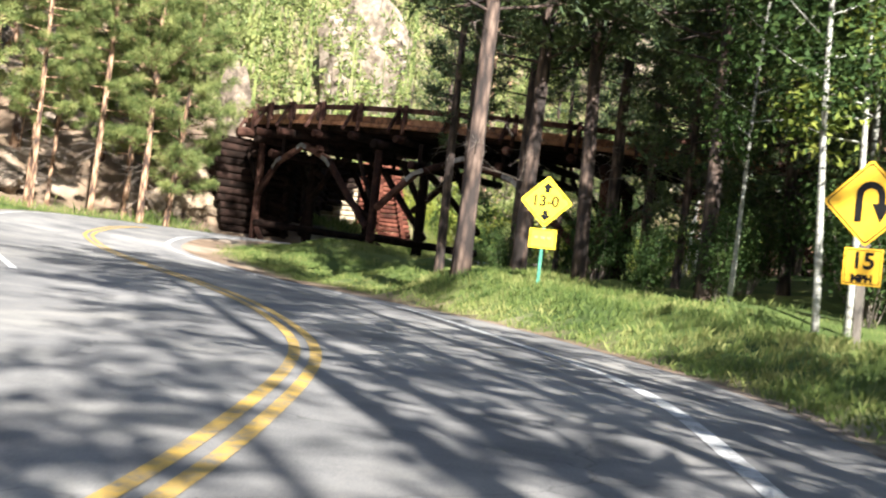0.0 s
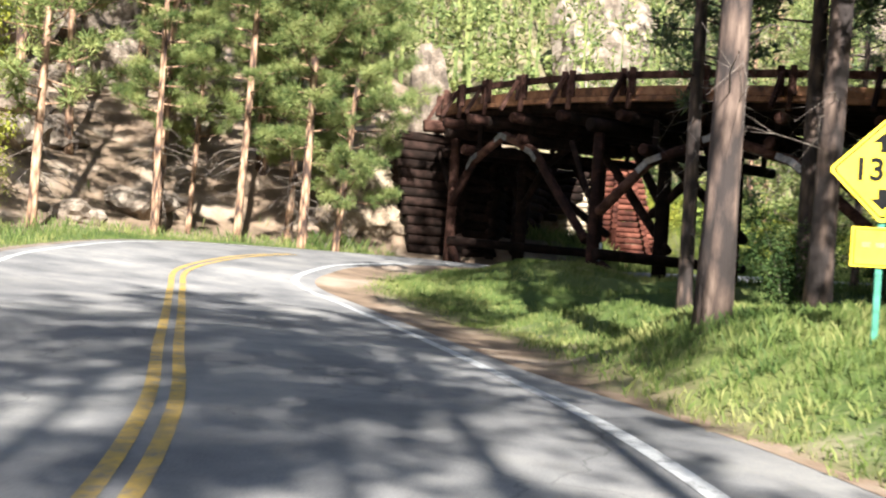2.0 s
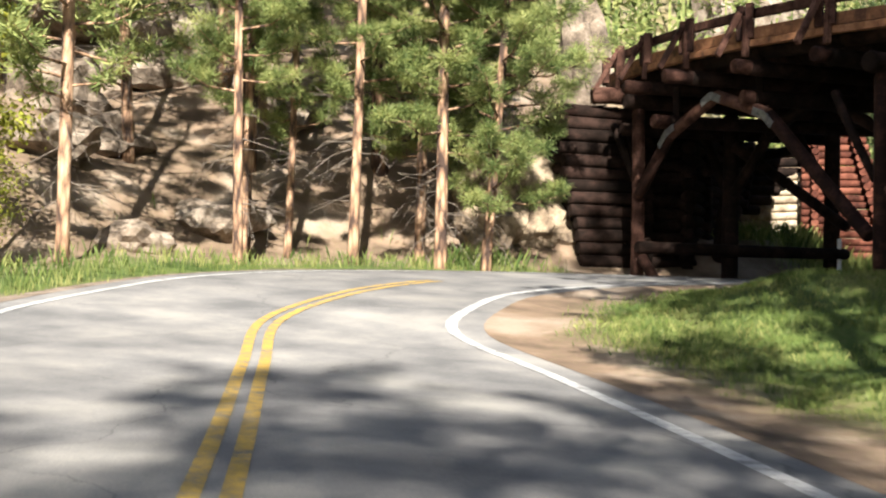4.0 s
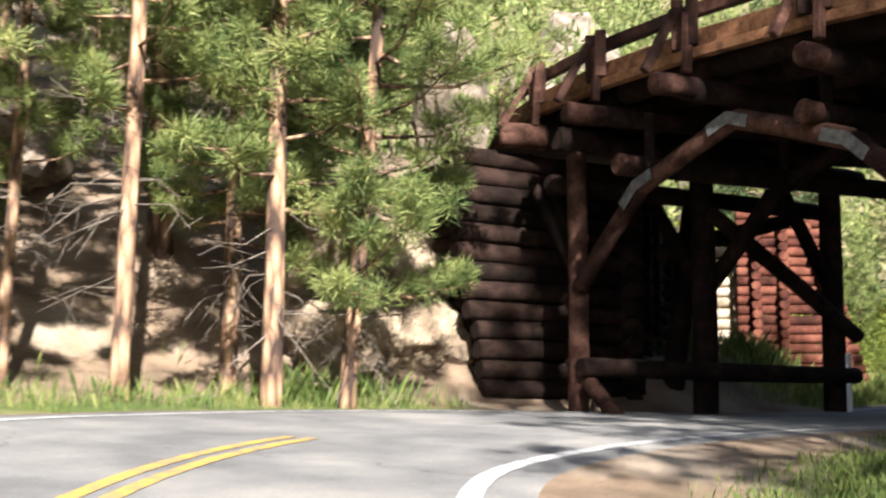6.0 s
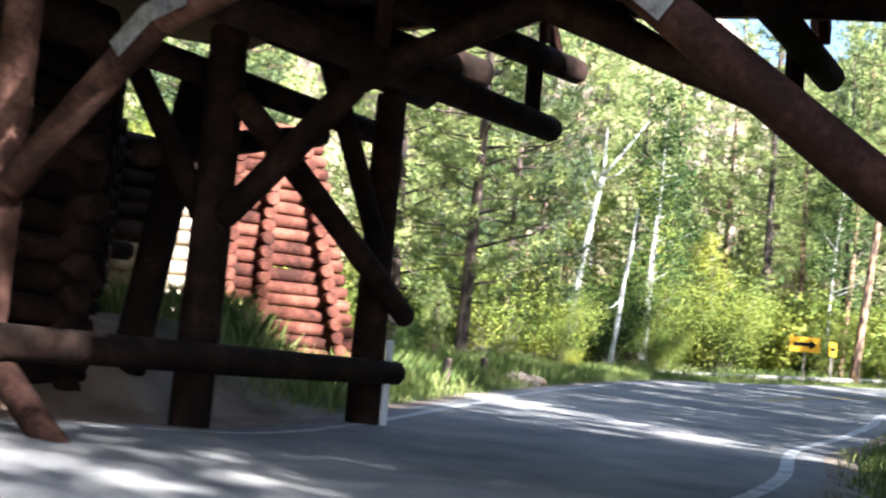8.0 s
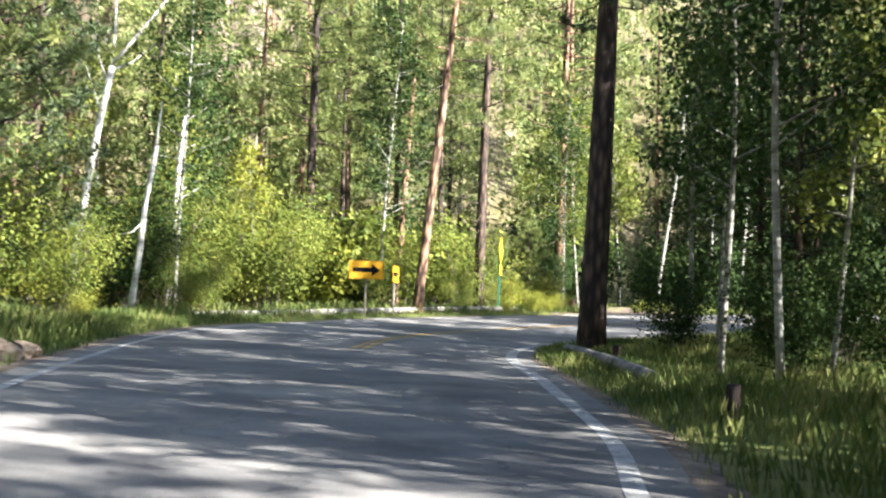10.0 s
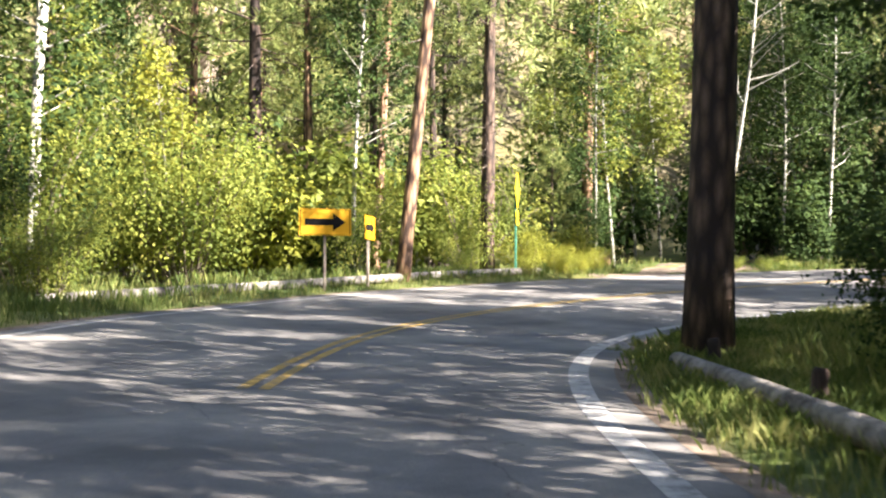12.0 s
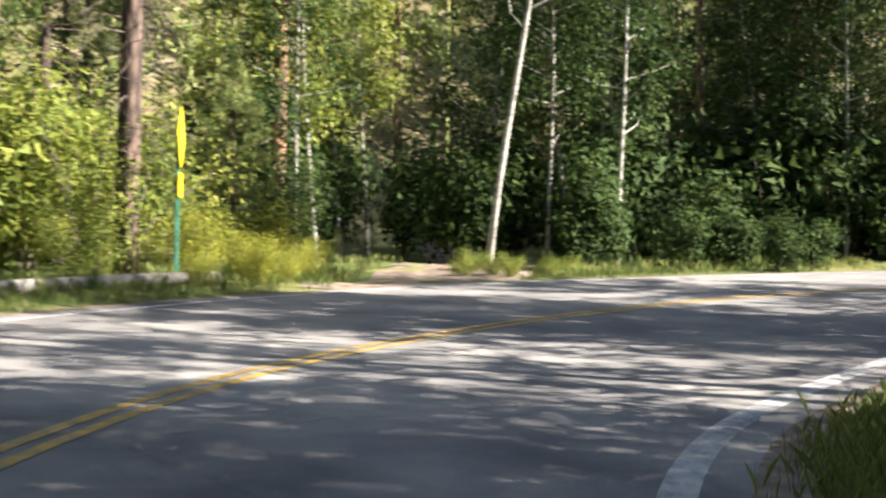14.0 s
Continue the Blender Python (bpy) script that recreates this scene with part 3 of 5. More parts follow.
# deck boards, side by side across the stringers
for k in range(200):
    a = -14 + k * 0.52
    p = [bp(a, -0.02 + rng.uniform(0.0, 0.03), 0), bp(a, WIDE + 0.02, 0), bp(a + 0.47, WIDE + 0.02, 0), bp(a + 0.47, -0.02, 0)]
    z0 = beam_z(a) + 0.50
    top_z = z0 + 0.1 + rng.uniform(-0.008, 0.008)
    mesh_object("deck_board", [(q.x, q.y, z0) for q in p] + [(q.x, q.y, top_z) for q in p], [(3, 2, 1, 0), (4, 5, 6, 7), (0, 1, 5, 4), (1, 2, 6, 5), (2, 3, 7, 6), (3, 0, 4, 7)], LOG_SHADE, bridge)
# asphalt on the deck
top_bm = bmesh.new()
prev = None
for k in range(60):
    a = -14 + k * 1.75
    row = [top_bm.verts.new(bp(a, w, beam_z(a) + 0.63)) for w in (0.25, WIDE - 0.25)]
    if prev:
        top_bm.faces.new((prev[0], prev[1], row[1], row[0]))
    prev = row
part("wearing_course", top_bm, ASPHALT, bridge, "asphalt wearing course")

# rails on both sides
for side, w in ((1, 0.0), (-1, WIDE)):
    for k in range(len(beams) - 1):
        a, b = beams[k], beams[k + 1]
        ta, tb = rail_top(a), rail_top(b)
        part("top_rail", beam_bm(bp(a - 0.1, w + 0.03 * side, ta - 0.12), bp(b + 0.1, w + 0.03 * side, tb - 0.12), 0.12, 0.17), LOG, bridge)
        part("curb_timber", beam_bm(bp(a, w + 0.02, ta - 0.50), bp(b, w + 0.02, tb - 0.50), 0.16, 0.22), PLANK, bridge, "orange-brown curb timber")
        part("lower_curb_timber", beam_bm(bp(a, w - 0.05 * side, ta - 0.69), bp(b, w - 0.05 * side, tb - 0.69), 0.14, 0.13), PLANK, bridge)
    for a in beams:
        t = rail_top(a)
        for j in (-0.42, 0.42):
            part("rail_post", beam_bm(bp(a + j, w - 0.12 * side, t - 0.62), bp(a + j, w - 0.12 * side, t + 0.03), 0.15, 0.15), LOG, bridge)
        if a > 1:
            part("post_strut", beam_bm(bp(a + 0.35, w - 0.2 * side, t - 0.96), bp(a + 0.35, w - 0.16 * side, t - 0.2), 0.1, 0.11), LOG, bridge)
            part("diagonal_brace", beam_bm(bp(a - 0.3, w - 0.66 * side, t - 0.95), bp(a - 0.2, w - 0.2 * side, t - 0.12), 0.1, 0.11), LOG, bridge)

# posts, caps and sills: the first bent stands square to its span, the others on the ring's radii
def at_bent(n, D, off, z):
    return span(n, D, off, z) if n == 0 else bp(POSTS_A[n] + D * 3.0, off, z)


for n, a in enumerate(POSTS_A):
    top = beam_z(a) - 0.38
    feet = []
    for off in (0.05, 2.42, 5.2):
        p = at_bent(n, 0.05, off, 0)
        gz = ground_z(p.x, p.y)
        feet.append(gz)
        # posts behind the outer row get the darker colour that carries the shade
        log_part("post", (p.x, p.y, gz - 0.25), (p.x, p.y, top), 0.15 if off < 1 else 0.19, LOG if off < 1 else LOG_SHADE, bridge, rng, "round log post")
    log_part("cap_log", at_bent(n, 0.05, -0.3, top + 0.17), at_bent(n, 0.05, WIDE + 0.75, top + 0.17), 0.18, LOG_SHADE, bridge, rng, "log cap across the posts")
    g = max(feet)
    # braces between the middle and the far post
    log_part("cross_brace", at_bent(n, 0.38, 5.4, g + 1.25), at_bent(n, 0.38, 2.3, g + 3.0), 0.13, LOG_SHADE, bridge, rng)
    log_part("knee_brace", at_bent(n, 0.12, 5.1, g + 2.0), at_bent(n, 0.12, 3.9, top + 0.05), 0.12, LOG_SHADE, bridge, rng)
    log_part("knee_brace", at_bent(n, 0.0, 2.42, g + 1.9), at_bent(n, -1.3, 2.42, top - 0.05), 0.12, LOG_SHADE, bridge, rng)
    log_part("sill_rail", at_bent(n, 0.30, -0.1, feet[0] + 0.68), at_bent(n, 0.30, 5.45, feet[0] + 0.66), 0.14, LOG_SHADE, bridge, rng, "horizontal log rail tying the posts")
    log_part("raker", bp(a - 3.0, 0.1, top - 0.15), bp(a - 0.3, 0.08, feet[0] + 1.9), 0.08, LOG_SHADE, bridge, rng)
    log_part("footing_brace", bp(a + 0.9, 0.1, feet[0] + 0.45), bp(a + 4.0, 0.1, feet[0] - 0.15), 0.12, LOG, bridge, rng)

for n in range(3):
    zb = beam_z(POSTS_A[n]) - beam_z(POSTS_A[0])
    # the inner arch has the under-bridge shade in its colour
    for off, lift, mat in ((0.0, 0.0, LOG), (2.42, 0.14, LOG_SHADE)):
        knots = [span(n, D, off, z + (lift if D < 4 else -lift * 0.7) + zb) for D, z in ((0.19, 4.05), (1.55, 5.27), (3.3, 5.84), (5.1, 5.25), (7.95, 2.92))]
        for k in range(4):
            log_part("arch_log", knots[k], knots[k + 1], 0.125, mat, bridge, rng, "arch brace log", taper=1.0)
        for k in (1, 2, 3) if off < 1 else ():
            for q in (k - 1, k + 1):
                d = (knots[q] - knots[k]).normalized()
                out = span(n, 0, -0.14, 0) - span(n, 0, 0, 0)
                part("joint_plate", beam_bm(knots[k] + out - d * 0.02, knots[k] + out + d * 0.36, 0.012, 0.15, 0.003), STEEL, bridge, "galvanised steel joint plate")
    # needle logs that rest on the arches, a sunlit tone put on their ends
    for D, far_d, far_off, z in ((1.6, 2.02, 5.35, 5.52), (4.65, 4.65, 6.0, 5.62)):
        nl = log_part("needle_log", span(n, D, -0.1, z + zb), span(n, far_d, far_off, z + zb + 0.06), 0.145, LOG_SHADE, bridge, rng, "needle log resting on the arches")
        log_part("weathered_end", span(n, D, -0.45 if D < 2 else -0.3, z + zb), span(n, D, -0.06, z + zb), 0.15, LOG, nl, rng, "needle log end in a sunlit tone")
        for off in (0.1, 2.4, 4.9):
            e = D + (far_d - D) * off / far_off
            part("packing_block", beam_bm(span(n, e, off, z + zb + 0.1), span(n, e, off, z + zb + 0.75), 0.14, 0.14), LOG_SHADE, bridge)


log_part("tie_log", span(0, -0.36, -0.15, 5.58), span(0, -0.36, 5.5, 5.64), 0.15, LOG_SHADE, bridge, rng, "log tie under the cap beams")
log_part("corbel_log", span(0, -0.7, 2.2, 4.75), span(0, -0.7, 5.0, 5.5), 0.13, LOG_SHADE, bridge, rng)
log_part("wall_brace", span(0, 0.0, 0.2, 4.05), span(0, -0.85, -0.1, 5.75), 0.09, LOG_SHADE, bridge, rng, "slanting brace beside the end post")
log_part("prop_log", (-8.55, 57.0, 2.4), (-8.1, 57.05, 5.9), 0.19, LOG_SHADE, bridge, rng, "leaning prop log behind the posts")
log_part("stub_beam", bp(-3.5, -0.55, beam_z(-3.5) - 0.75), bp(-3.5, 1.2, beam_z(-3.5) - 0.75), 0.15, LOG, bridge, rng, "short beam end beside the abutment")


# ---- log crib walls ----
def crib(at, turn, long, deep, courses, r, mat, label, slope=0.0, corners=()):
    """A crib of stacked logs whose crossed ends stick out at the corners."""
    ob = thing("log_crib_wall", at, label, "retaining wall", turn=turn)
    rg = random.Random(int(long * 100 + courses))
    for c in range(courses):
        z = r + c * r * 1.86
        cut = slope * c
        log_part("log", (-0.25, 0, z), (long + 0.25 - cut, 0, z), r, mat, ob, rg, sides=10)
        if c < courses - 1:
            for x in (*(corners or (0.12,)), max(0.5, long - cut - 0.12)):
                log_part("log", (x, -0.3 + rg.uniform(-0.05, 0.05), z + r * 0.93), (x, deep, z + r * 0.93), r, mat, ob, rg, sides=10)
    return ob


def crib_between(p, q, base, courses, r, mat, label, deep=1.2, slope=0.0, corners=()):
    d = Vector((q[0] - p[0], q[1] - p[1]))
    return crib((p[0], p[1], base), math.degrees(math.atan2(d.y, d.x)), d.length, deep, courses, r, mat, label, slope, corners)


# abutment: courses corbel outwards with height, the upper ones run on past the lower wall
abutment = thing("log_crib_wall", (*span(0, -1.35, 0, 0).xy, 1.9), "dark log crib abutment with corbelled ends under the bridge", "retaining wall", turn=math.degrees(math.atan2(span(0, 0, 1, 0).y - span(0, 0, 0, 0).y, span(0, 0, 1, 0).x - span(0, 0, 0, 0).x)))
rga = random.Random(88)
# abutment and wing logs take the colour with shade put in
for c in range(15):
    z = 0.155 + c * 0.288
    near_end = -min(1.3, max(0.62, 0.72 + 0.24 * (z - 1.1))) + rga.uniform(-0.07, 0.07)
    far_end = 2.3 + rga.uniform(-0.06, 0.06)
    log_part("log", (near_end, 0, z), (far_end, 0, z), 0.152, LOG_SHADE, abutment, rga, sides=10)
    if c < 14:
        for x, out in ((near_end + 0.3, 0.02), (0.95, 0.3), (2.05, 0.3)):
            log_part("log", (x, -out + rga.uniform(-0.05, 0.05), z + 0.144), (x, 2.6, z + 0.144), 0.15, LOG_SHADE, abutment, rga, sides=10)
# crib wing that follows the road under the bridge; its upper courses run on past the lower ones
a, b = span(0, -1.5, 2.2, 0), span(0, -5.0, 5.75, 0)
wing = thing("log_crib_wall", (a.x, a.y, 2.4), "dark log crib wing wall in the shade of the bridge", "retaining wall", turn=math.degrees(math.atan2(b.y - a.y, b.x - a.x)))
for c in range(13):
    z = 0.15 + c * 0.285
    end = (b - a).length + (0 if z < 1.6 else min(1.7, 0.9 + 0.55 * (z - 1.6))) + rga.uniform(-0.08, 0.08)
    log_part("log", (0.0, 0, z), (end, 0, z), 0.15, LOG_SHADE, wing, rga, sides=10)
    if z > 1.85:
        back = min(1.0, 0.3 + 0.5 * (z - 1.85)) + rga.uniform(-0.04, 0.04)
        log_part("log", (end - 0.3, 0.1, z), (end - 0.3 + 0.85 * back, 0.1 - 1.85 * back, z), 0.145, LOG_SHADE, wing, rga, sides=10)
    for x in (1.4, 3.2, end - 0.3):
        log_part("log", (x, -0.28, z + 0.142), (x, 1.2, z + 0.142), 0.145, LOG_SHADE, wing, rga, sides=10)
crib_between(bridge_xy(-12, -1.1), bridge_xy(4.6, -0.15), 1.9, 15, 0.155, LOG_SHADE, "dark log crib wing under the end of the bridge", 0.3)
# sun on this wall is put into the pale log colour
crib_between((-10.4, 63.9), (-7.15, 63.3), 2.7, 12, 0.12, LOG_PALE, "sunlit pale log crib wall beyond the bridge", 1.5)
crib_between((-7.1, 63.0), (-4.95, 63.25), 2.7, 19, 0.108, LOG_RED, "red-brown stepped log wing wall beyond the bridge", 1.5, 0.055, (0.12, 0.68))


# ---- signs ----
def plate(parent, name, outline, mat, thick=0.004, y=0.0, label=""):
    """A flat sheet in the x-z plane, facing -y."""
    bm = bmesh.new()
    front = [bm.verts.new((x, y - thick / 2, z)) for x, z in outline]
    back = [bm.verts.new((x, y + thick / 2, z)) for x, z in outline]
    bm.faces.new(front)
    bm.faces.new(back[::-1])
    for i in range(len(outline)):
        j = (i + 1) % len(outline)
        bm.faces.new((front[j], front[i], back[i], back[j]))
    bmesh.ops.recalc_face_normals(bm, faces=bm.faces[:])
    return part(name, bm, mat, parent, label)


def lettering(parent, text, x, z, size, y=-0.006):
    cu = bpy.data.curves.new("lettering", "FONT")
    cu.body, cu.size, cu.align_x, cu.align_y, cu.extrude, cu.offset = text, size, "CENTER", "CENTER", 0.001, 0.008
    tmp = bpy.data.objects.new("lettering", cu)
    me = bpy.data.meshes.new_from_object(tmp)
    bpy.data.objects.remove(tmp)
    me.materials.clear()
    me.materials.append(BLACK)
    ob = new("lettering", me)
    ob.parent = parent
    ob.matrix_basis = pose(x, y, z, 90, 0, 0)
    return ob


def diamond(h):
    r = 0.06
    pts = []
    for k, (cx, cz) in enumerate(((0, h), (-h, 0), (0, -h), (h, 0))):
        for j in (-1, 0, 1):
            ang = math.atan2(cz, cx) + j * 0.6
            pts.append((cx * (1 - r / h * 1.2) + r * 0.8 * math.cos(ang), cz * (1 - r / h * 1.2) + r * 0.8 * math.sin(ang)))
    return pts


def frame_lines(parent, pts, inset, width, y):
    """A thin printed border inside an outline."""
    n = len(pts)
    cx, cz = sum(p[0] for p in pts) / n, sum(p[1] for p in pts) / n
    big = max(math.hypot(p[0] - cx, p[1] - cz) for p in pts)
    bm = bmesh.new()
    o = [bm.verts.new((cx + (p[0] - cx) * (1 - inset / big), y, cz + (p[1] - cz) * (1 - inset / big))) for p in pts]
    i = [bm.verts.new((cx + (p[0] - cx) * (1 - (inset + width) / big), y, cz + (p[1] - cz) * (1 - (inset + width) / big))) for p in pts]
    for k in range(n):
        j = (k + 1) % n
        bm.faces.new((o[k], o[j], i[j], i[k]))
    return part("border", bm, BLACK, parent, "black printed border")


def rect(w, h, z=0.0, x=0.0):
    return [(x - w / 2, z + h / 2), (x - w / 2, z - h / 2), (x + w / 2, z - h / 2), (x + w / 2, z + h / 2)]


def arrow_pts(l, w, head, hw):
    """An arrow that points to +x."""
    return [(-l / 2, w / 2), (-l / 2, -w / 2), (l / 2 - head, -w / 2), (l / 2 - head, -hw / 2), (l / 2, 0), (l / 2 - head, hw / 2), (l / 2 - head, w / 2)]


def sign_post(parent, h0, h1, mat, w=0.06):
    part("post", beam_bm((0, 0.05, h0), (0, 0.05, h1), w, w, 0.006), mat, parent, "sign post")


def facing(dx, dy):
    """Turn that makes -y face the way (dx, dy)."""
    return math.degrees(math.atan2(dx, -dy))


# clearance sign
cz = ground_z(1.97, 29.96)
s = thing("clearance_sign", (1.97, 29.96, cz), "yellow diamond low clearance sign on a green steel post", "road sign", turn=facing(0.02, -1.0))
top = 2.97 - cz
sign_post(s, -0.2, top + 0.3, POST_GREEN)
p = plate(s, "diamond_plate", [(x, z + top) for x, z in diamond(0.49)], SIGN_Y)
frame_lines(p, [(x, z + top) for x, z in diamond(0.49)], 0.035, 0.02, -0.004)
lettering(p, "13-0", -0.02, top + 0.0, 0.28)
plate(p, "tick_mark", rect(0.018, 0.06, top + 0.11, 0.29), BLACK, 0.002, -0.005)
plate(p, "tick_mark", rect(0.018, 0.06, top + 0.11, 0.32), BLACK, 0.002, -0.005)
for sg in (1, -1):
    arrow = [(-z, top + sg * (x + 0.26)) for x, z in arrow_pts(0.19, 0.09, 0.1, 0.23)]
    plate(p, "arrow", arrow, BLACK, 0.002, -0.005, "black arrow")
p = plate(s, "advisory_plate", rect(0.50, 0.36, top - 0.69), SIGN_Y, label="yellow advisory plate with faded words")
frame_lines(p, rect(0.50, 0.36, top - 0.69), 0.03, 0.014, -0.004)
for q in (-0.12, 0.0, 0.12):
    plate(p, "word_bar", rect(0.08, 0.05, top - 0.67, q), PAINT_Y, 0.002, -0.005)

# hairpin sign
hz = ground_z(6.15, 22.8)
s = thing("hairpin_sign", (6.15, 22.8, hz), "amber hairpin turn sign above a speed plate on a post", "road sign", turn=facing(-0.35, -0.94))
top = 2.79 - hz
sign_post(s, -0.2, top + 0.3, POST_WOOD, 0.1)
p = plate(s, "diamond_plate", [(x, z + top) for x, z in diamond(0.56)], SIGN_O)
frame_lines(p, [(x, z + top) for x, z in diamond(0.56)], 0.035, 0.02, -0.004)
hook = [(-0.16, -0.24), (-0.07, -0.24)] + [(0.02 - 0.09 * math.cos(t), 0.1 + 0.09 * math.sin(t)) for t in np.linspace(0, math.pi, 9)]
hook += [(0.11, 0.0), (0.04, 0.0), (0.155, -0.24), (0.27, 0.0), (0.20, 0.0)] + [(0.02 + 0.18 * math.cos(t), 0.1 + 0.18 * math.sin(t)) for t in np.linspace(0, math.pi, 13)]
plate(p, "hook_arrow", [(x, z + top) for x, z in hook], BLACK, 0.002, -0.005, "black hooked arrow")
p = plate(s, "speed_plate", rect(0.47, 0.47, top - 0.80), SIGN_O, label="amber speed plate")
frame_lines(p, rect(0.47, 0.47, top - 0.80), 0.03, 0.014, -0.004)
lettering(p, "15", 0, top - 0.73, 0.29)
lettering(p, "MPH", 0, top - 0.95, 0.13)
s = thing("bare_post", (6.75, 22.9, ground_z(6.75, 22.9)), "weathered wooden post in tall grass", "post")
part("shaft", beam_bm((0, 0, -0.2), (0, 0, 1.5), 0.09, 0.09), POST_WOOD, s)

# arrow signs on the bend
for (x, y, z), turn_, w, h, label in (((18.57, 87.38, 5.13), facing(-0.28, -0.96), 1.22, 0.6, "yellow one-direction arrow sign on a steel post"),
                                      ((20.45, 88.3, 5.08), facing(0.67, -0.74), 1.1, 0.56, "yellow arrow sign turned edge-on beside the bend")):
    gz = ground_z(x, y)
    s = thing("arrow_sign", (x, y, gz), label, "road sign", "arrow signs on the bend", turn=turn_)
    sign_post(s, -0.2, z - gz, POST_WOOD)
    p = plate(s, "sheet", rect(w, h, z - gz), SIGN_G)
    frame_lines(p, rect(w, h, z - gz), 0.03, 0.02, -0.004)
    plate(p, "arrow", [(px, pz + z - gz) for px, pz in arrow_pts(w * 0.78, 0.15, 0.3, 0.4)], BLACK, 0.002, -0.005, "black arrow")
gz = ground_z(27.0, 90.3)
s = thing("clearance_sign", (27.0, 90.3, gz), "yellow diamond sign seen edge-on with a small plate below", "road sign", turn=facing(0.66, -0.75))
sign_post(s, -0.2, 6.6 - gz, POST_GREEN)
plate(s, "diamond_plate", [(x, z + 6.38 - gz) for x, z in diamond(0.54)], SIGN_Y, 0.01)
plate(s, "advisory_plate", rect(0.56, 0.4, 5.6 - gz), SIGN_Y, 0.01)
gz = ground_z(-15.5, 40.0)
s = thing("sign_back", (-15.5, 40.0, gz), "bare metal back of a square road sign on a post", "road sign", turn=facing(-0.66, 0.75))
sign_post(s, -0.2, 3.1 - gz, POST_WOOD)
plate(s, "sheet", rect(0.46, 0.5, 3.0 - gz), SIGN_BACK, 0.006)
# marker at the far bridge post, bollards
mx, my = -5.75, 57.2
s = thing("delineator_post", (mx, my, ground_z(mx, my)), "white roadside marker post beside the bridge", "marker post", turn=40)
part("blade", beam_bm((0, 0, -0.2), (0, 0, 1.0), 0.1, 0.05), WHITE_PLASTIC, s)
for x, y in ((-2.95, 64.3), (-1.04, 68.1), (12.5, 70.3), (15.1, 73.6), (5.05, 61.6)):
    s = thing("bollard", (x, y, ground_z(x, y)), "short weathered timber bollard in roadside grass", "bollard", "bollards by the road")
    log_part("stump", (0, 0, -0.2), (0, 0, 0.5 if x < 0 else 0.36), 0.08, BARK_PINE, s, rng)


# ---- guard logs ----
def guard_log(pts, r, label):
    ob = thing("guard_log", (pts[0][0], pts[0][1], 0), label, "guard log")
    for a, b in zip(pts[:-1], pts[1:]):
        o = Vector((pts[0][0], pts[0][1], 0))
        log_part("log", Vector(a) - o, Vector(b) - o, r, LOG_GREY, ob, rng)
    return ob


def on_ground(x, y, up):
    return (x, y, ground_z(x, y) + up)


guard_log([on_ground(14.1, 73.3, 0.13), on_ground(11.2, 69.4, 0.14), on_ground(8.4, 65.7, 0.14)], 0.115, "weathered grey log lying along the inside of the bend")
outer = [on_ground(*q, 0.10) for q in ((11.6, 86.4), (15.2, 87.6), (18.4, 88.0), (21.5, 89.0), (24.6, 89.8), (27.6, 90.0))]
for a, b in zip(outer[:-1], outer[1:]):
    guard_log([a, b], 0.11, "weathered grey guard log on the outside of the bend")

# ---- trees ----
def clump(V, F, c, size, blades, long, width, rg):
    """A rounded puff of needles."""
    for _ in range(blades):
        u = Vector((rg.gauss(0, 1), rg.gauss(0, 1), rg.gauss(0.12, 0.75)))
        u.normalize()
        b = c + u * size * rg.uniform(0.1, 0.75)
        d = (u + Vector((rg.gauss(0, 0.45), rg.gauss(0, 0.45), rg.gauss(0.2, 0.4)))).normalized()
        s = d.cross(Vector((rg.gauss(0, 1), rg.gauss(0, 1), rg.gauss(0, 1)))).normalized() * width
        k = len(V)
        V.extend((b - s, b + s, b + d * long * rg.uniform(0.7, 1.2)))
        F.append((k, k + 1, k + 2))


